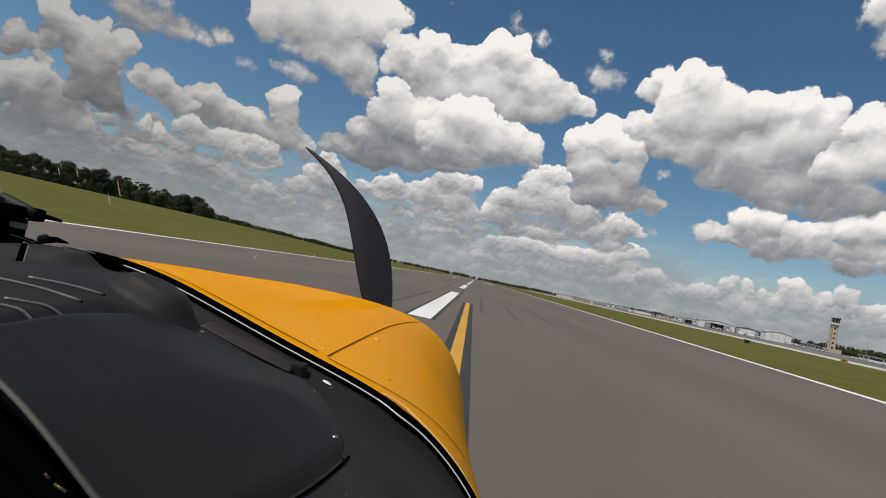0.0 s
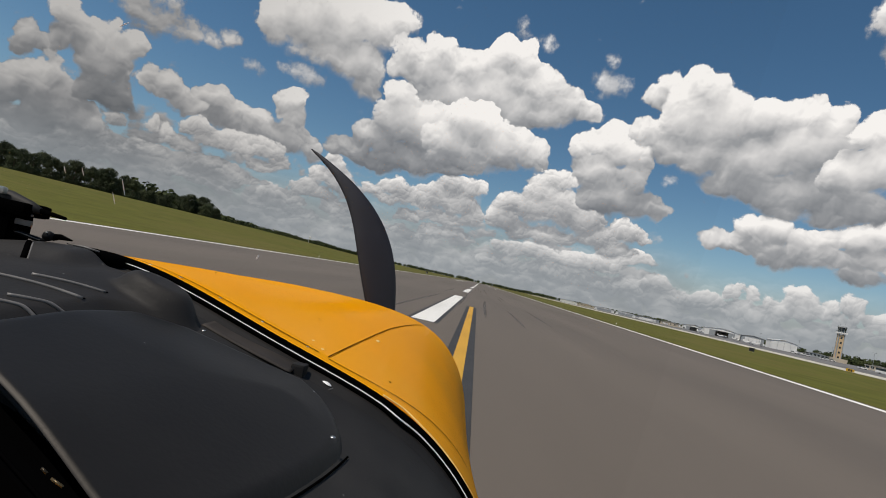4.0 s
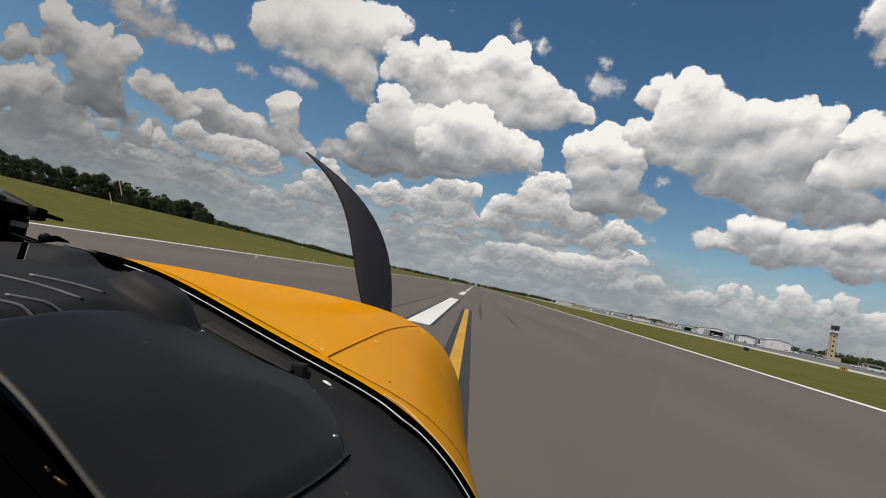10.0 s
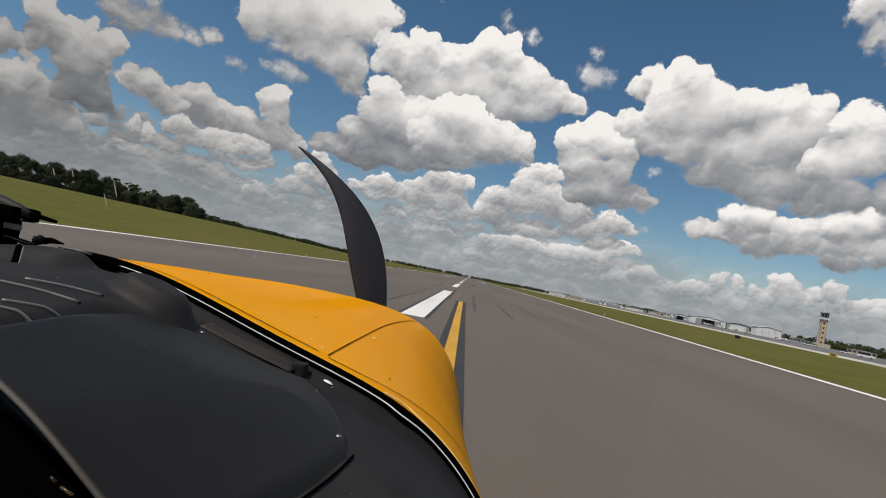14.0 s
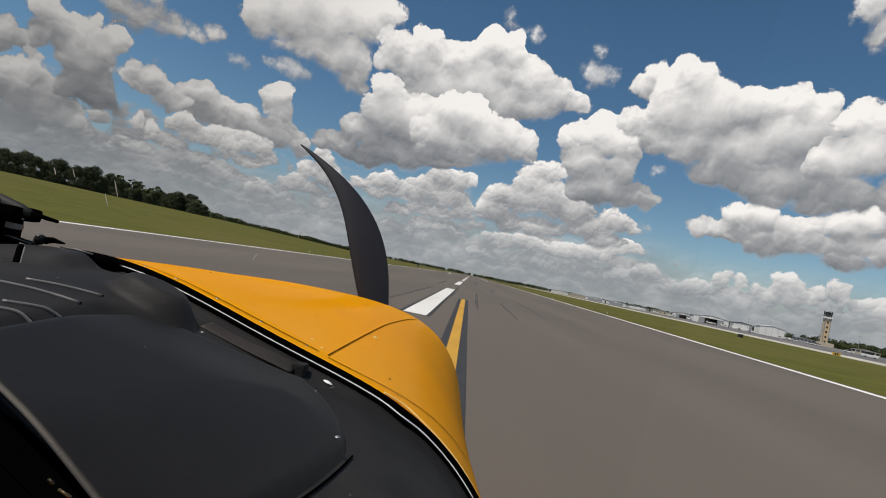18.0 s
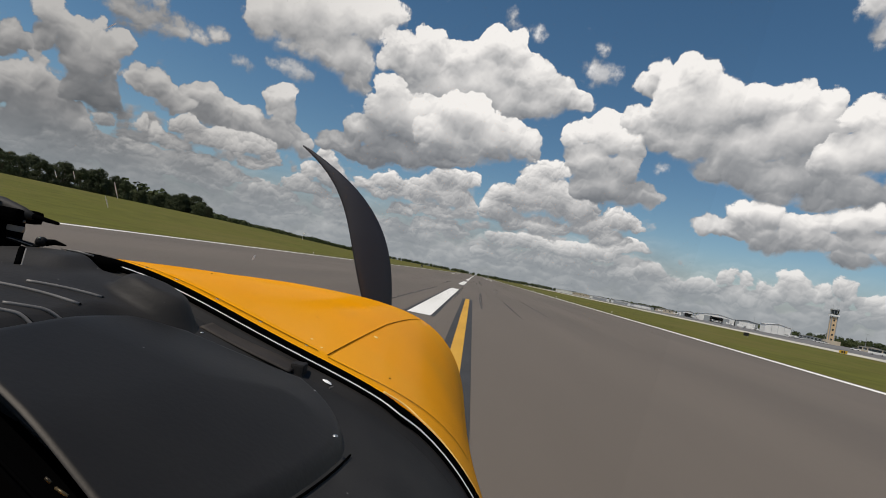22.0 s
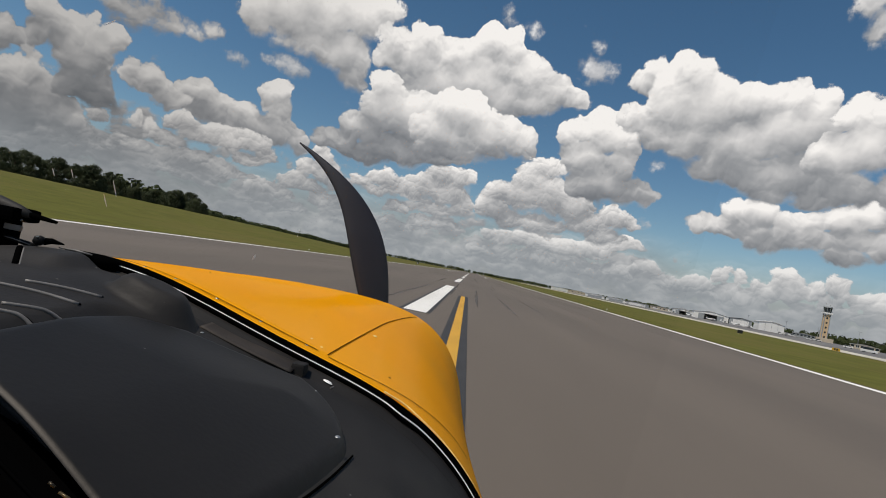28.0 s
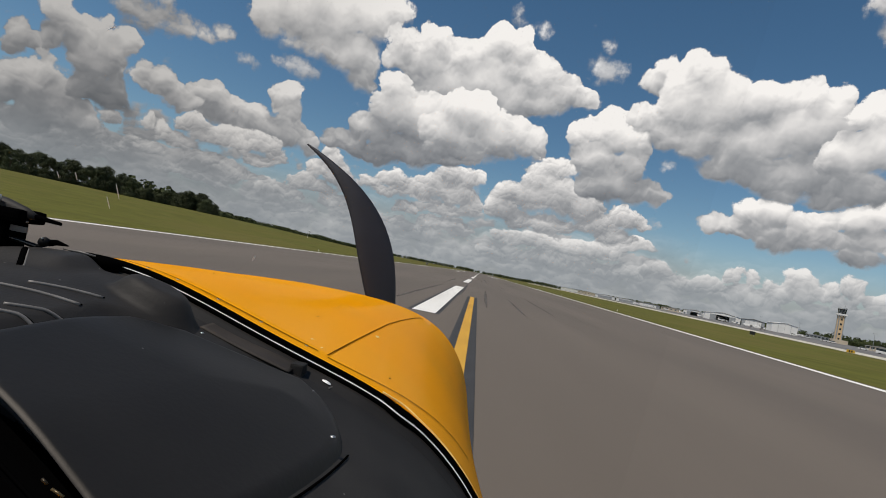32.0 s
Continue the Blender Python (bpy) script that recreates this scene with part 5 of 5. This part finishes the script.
hangar(11.4, 1200, 40.3, 17.3, 5.4, METAL_TAN, METAL_WHITE, "distant tan hangar with white roof", 1.6, None, 0, 6)
hangar(9.6, 1350, 43.2, 17.3, 5.8, METAL_WHITE, METAL_WHITE, "far white hangar near the runway's end", 1.6, None, 0)
hangar(35.9, 470, 15.8, 10.1, 3, METAL_TAN, ROOF_GREY, "low tan terminal building beside the tower", 0.9, None, 0, 6, "building", "terminal")
hangar(31.6, 600, 17.3, 10.1, 3.2, METAL_GREY, ROOF_GREY, "low grey building behind the apron", 0.9, None, 0, 6, "building", "service_building")
# buildings farther back along the field, beside and behind the camera
hangar(48, 420, 28.8, 21.6, 6.5, METAL_TAN, METAL_WHITE, "tan hangar with white roof", 1.8, "closed", 0)
hangar(56, 400, 25.9, 18.7, 5.8, BRICK_RED, ROOF_GREY, "brown brick building with grey roof", 1.2, None, 0, 6, "building", "brick_building")
hangar(66, 390, 31.7, 18.7, 5, BRICK_RED, ROOF_GREY, "long brown brick building", 1.2, None, 0, 7, "building", "brick_building")


def parked_plane(m, label):
    """A small high-wing aeroplane on its wheels."""
    t = thing("parked_aeroplane", label, "aeroplane", m, "aeroplanes parked on the apron")
    part("fuselage", tube([(0, -2.6, 1.1), (0, -2.3, 1.15), (0, -1.2, 1.25), (0, 0.6, 1.3), (0, 2.6, 1.25), (0, 4.6, 1.35)], [0.25, 0.48, 0.62, 0.66, 0.38, 0.12], 12), METAL_WHITE, t, smooth=True)
    part("wing", box(-5.4, 5.4, -0.9, 0.6, 1.95, 2.12, 0.06), METAL_WHITE, t)
    part("tailplane", box(-1.7, 1.7, 4.0, 4.8, 1.38, 1.46, 0.02), METAL_WHITE, t)
    part("fin", box(-0.05, 0.05, 3.9, 4.9, 1.4, 2.7, 0.02), METAL_WHITE, t)
    part("windscreen", box(-0.5, 0.5, -1.15, -0.5, 1.6, 1.95, 0.1), GLASS_DARK, t, "dark windscreen")
    for x, y in ((-1.1, 0.2), (1.1, 0.2), (0, -1.9)):
        part("wheel", tube([(x - 0.08, y, 0.2), (x + 0.08, y, 0.2)], 0.2, 12), RUBBER, t, "black tyre")
        part("leg", tube([(x, y, 0.2), (x * 0.35, y, 1.0)], 0.04, 6), STEEL, t)
    for sx in (-1, 1):
        part("strut", tube([(sx * 0.5, -0.2, 0.9), (sx * 2.6, -0.2, 1.97)], 0.04, 6), METAL_WHITE, t)
    return t


def place(az, dist, turn):
    x, y = at(az, dist)
    return pose(x, y, ground_z(x, y) + 0.05, 0, 0, turn)


first = parked_plane(place(27.4, 455, 40), "small white high-wing aeroplane parked on the apron")
for az, d, turn in ((26.5, 470, 60), (25.4, 490, 20), (24.3, 510, 75), (22.4, 540, 35), (20.8, 560, 50), (19.2, 620, 25), (17.9, 660, 70), (16.5, 700, 40), (30.4, 430, 15)):
    copy_thing(first, place(az, d, turn))


def vehicle(m, paint, label, name, length=4.6, height=1.5):
    t = thing(name, label, "vehicle", m, "vehicles on the apron")
    l = length / 2
    part("body", box(-0.9, 0.9, -l, l, 0.35, 0.35 + height * 0.42, 0.12), paint, t)
    part("cabin", box(-0.78, 0.78, -l * 0.45, l * 0.75, 0.35 + height * 0.42, 0.35 + height * 0.86, 0.15), GLASS_DARK, t, "dark glazed cabin")
    part("roof", box(-0.72, 0.72, -l * 0.35, l * 0.65, 0.352 + height * 0.86, 0.4 + height * 0.86, 0.02), paint, t)
    for x in (-0.82, 0.82):
        for y in (-l * 0.62, l * 0.62):
            part("wheel", tube([(x - 0.1, y, 0.33), (x + 0.1, y, 0.33)], 0.33, 14), RUBBER, t, "black tyre")
    return t


car = vehicle(place(32.1, 500, 80), METAL_WHITE, "white car parked by the service building", "car")
for az, d, turn in ((32.7, 505, 80), (34.8, 400, 70), (30.9, 510, 85), (29.9, 470, 60)):
    copy_thing(car, place(az, d, turn))
vehicle(place(36.2, 330, 75), METAL_WHITE, "white service truck on the apron", "truck", 6.5, 2.6)


# ---- signs, lights and poles ----
def field_sign(x, y, w, h, face, label, bars=0, name="airfield_sign", turn=0.0):
    t = thing(name, label, "sign", pose(x, y, ground_z(x, y), 0, 0, turn))
    part("panel", box(-w / 2, w / 2, -0.09, 0.09, 0.28, 0.28 + h, 0.02), face, t)
    for sx in (-0.32, 0.32):
        part("post", tube([(sx * w, 0, -0.1), (sx * w, 0, 0.3)], 0.04, 8), STEEL, t)
    for k in range(bars):
        part("bar", box(-0.12 * w + 0.28 * w * (k - (bars - 1) / 2), 0.06 * w + 0.28 * w * (k - (bars - 1) / 2), -0.1, -0.085, 0.4, 0.16 + h), METAL_WHITE if face is SIGN_BLACK else SIGN_BLACK, t)
    return t


field_sign(62, 123, 1.2, 0.75, SIGN_BLACK, "black distance board seen edge on in the grass", 0, "distance_board", 10)
field_sign(-36, 352, 1.3, 1.3, SIGN_BLACK, "black distance board with a white bar in the grass", 1, "distance_board", 0)
field_sign(106, 157, 2.2, 0.8, SIGN_YELLOW, "yellow taxiway sign beside the pale taxiway", 2, "taxiway_sign", 0)
field_sign(-36, -90, 1.3, 1.3, SIGN_BLACK, "black distance board with a white bar in the grass", 1, "distance_board", 0)
field_sign(34, -50, 2.6, 1.0, SIGN_BLACK, "black sign in the grass beside the runway", 0, "distance_board", 0)


def edge_light(m, label):
    t = thing("runway_light", label, "light", m, "runway edge lights")
    part("stem", tube([(0, 0, -0.02), (0, 0, 0.24)], 0.03, 8), STEEL, t)
    bm = dome(0.08, 0.14, 10)
    bmesh.ops.translate(bm, verts=bm.verts[:], vec=(0, 0, 0.24))
    part("lens", bm, METAL_WHITE, t, "pale glass lens", smooth=True)
    return t


lamp = edge_light(pose(RUNWAY_LEFT - 2.2, 30, 0), "small white runway edge light in the grass")
for k in range(-3, 22):
    for x in (RUNWAY_LEFT - 2.2, RUNWAY_RIGHT + 2.2):
        if k or x > 0:
            copy_thing(lamp, pose(x, 30 + 60 * k, 0))

wind = thing("windsock", "small white windsock mast beyond the grass", "windsock", pose(*at(-18.8, 330), ground_z(*at(-18.8, 330))))
part("mast", tube([(0, 0, -0.2), (0, 0, 4.2)], 0.07, 8), METAL_WHITE, wind)
part("sock", tube([(0, 0, 4.1), (0.5, 0.1, 3.95), (1.3, 0.2, 3.3)], [0.42, 0.36, 0.2], 10), METAL_WHITE, wind, "white cloth cone", smooth=True)


def light_pole(m):
    t = thing("apron_light_pole", "tall thin grey apron light pole", "light pole", m, "apron light poles")
    part("pole", tube([(0, 0, -0.2), (0, 0, 11)], [0.14, 0.08], 8), METAL_GREY, t)
    part("arm", tube([(-1.0, 0, 11), (1.0, 0, 11)], 0.05, 6), METAL_GREY, t)
    for sx in (-0.9, 0.9):
        part("lamp_head", box(sx - 0.3, sx + 0.3, -0.2, 0.2, 10.9, 11.15, 0.03), METAL_GREY, t)
    return t


pole = light_pole(place(35.4, 420, 0))
for az, d in ((32.6, 540), (30.2, 520), (27.2, 560), (23.0, 620), (20.4, 700)):
    copy_thing(pole, place(az, d, 20))
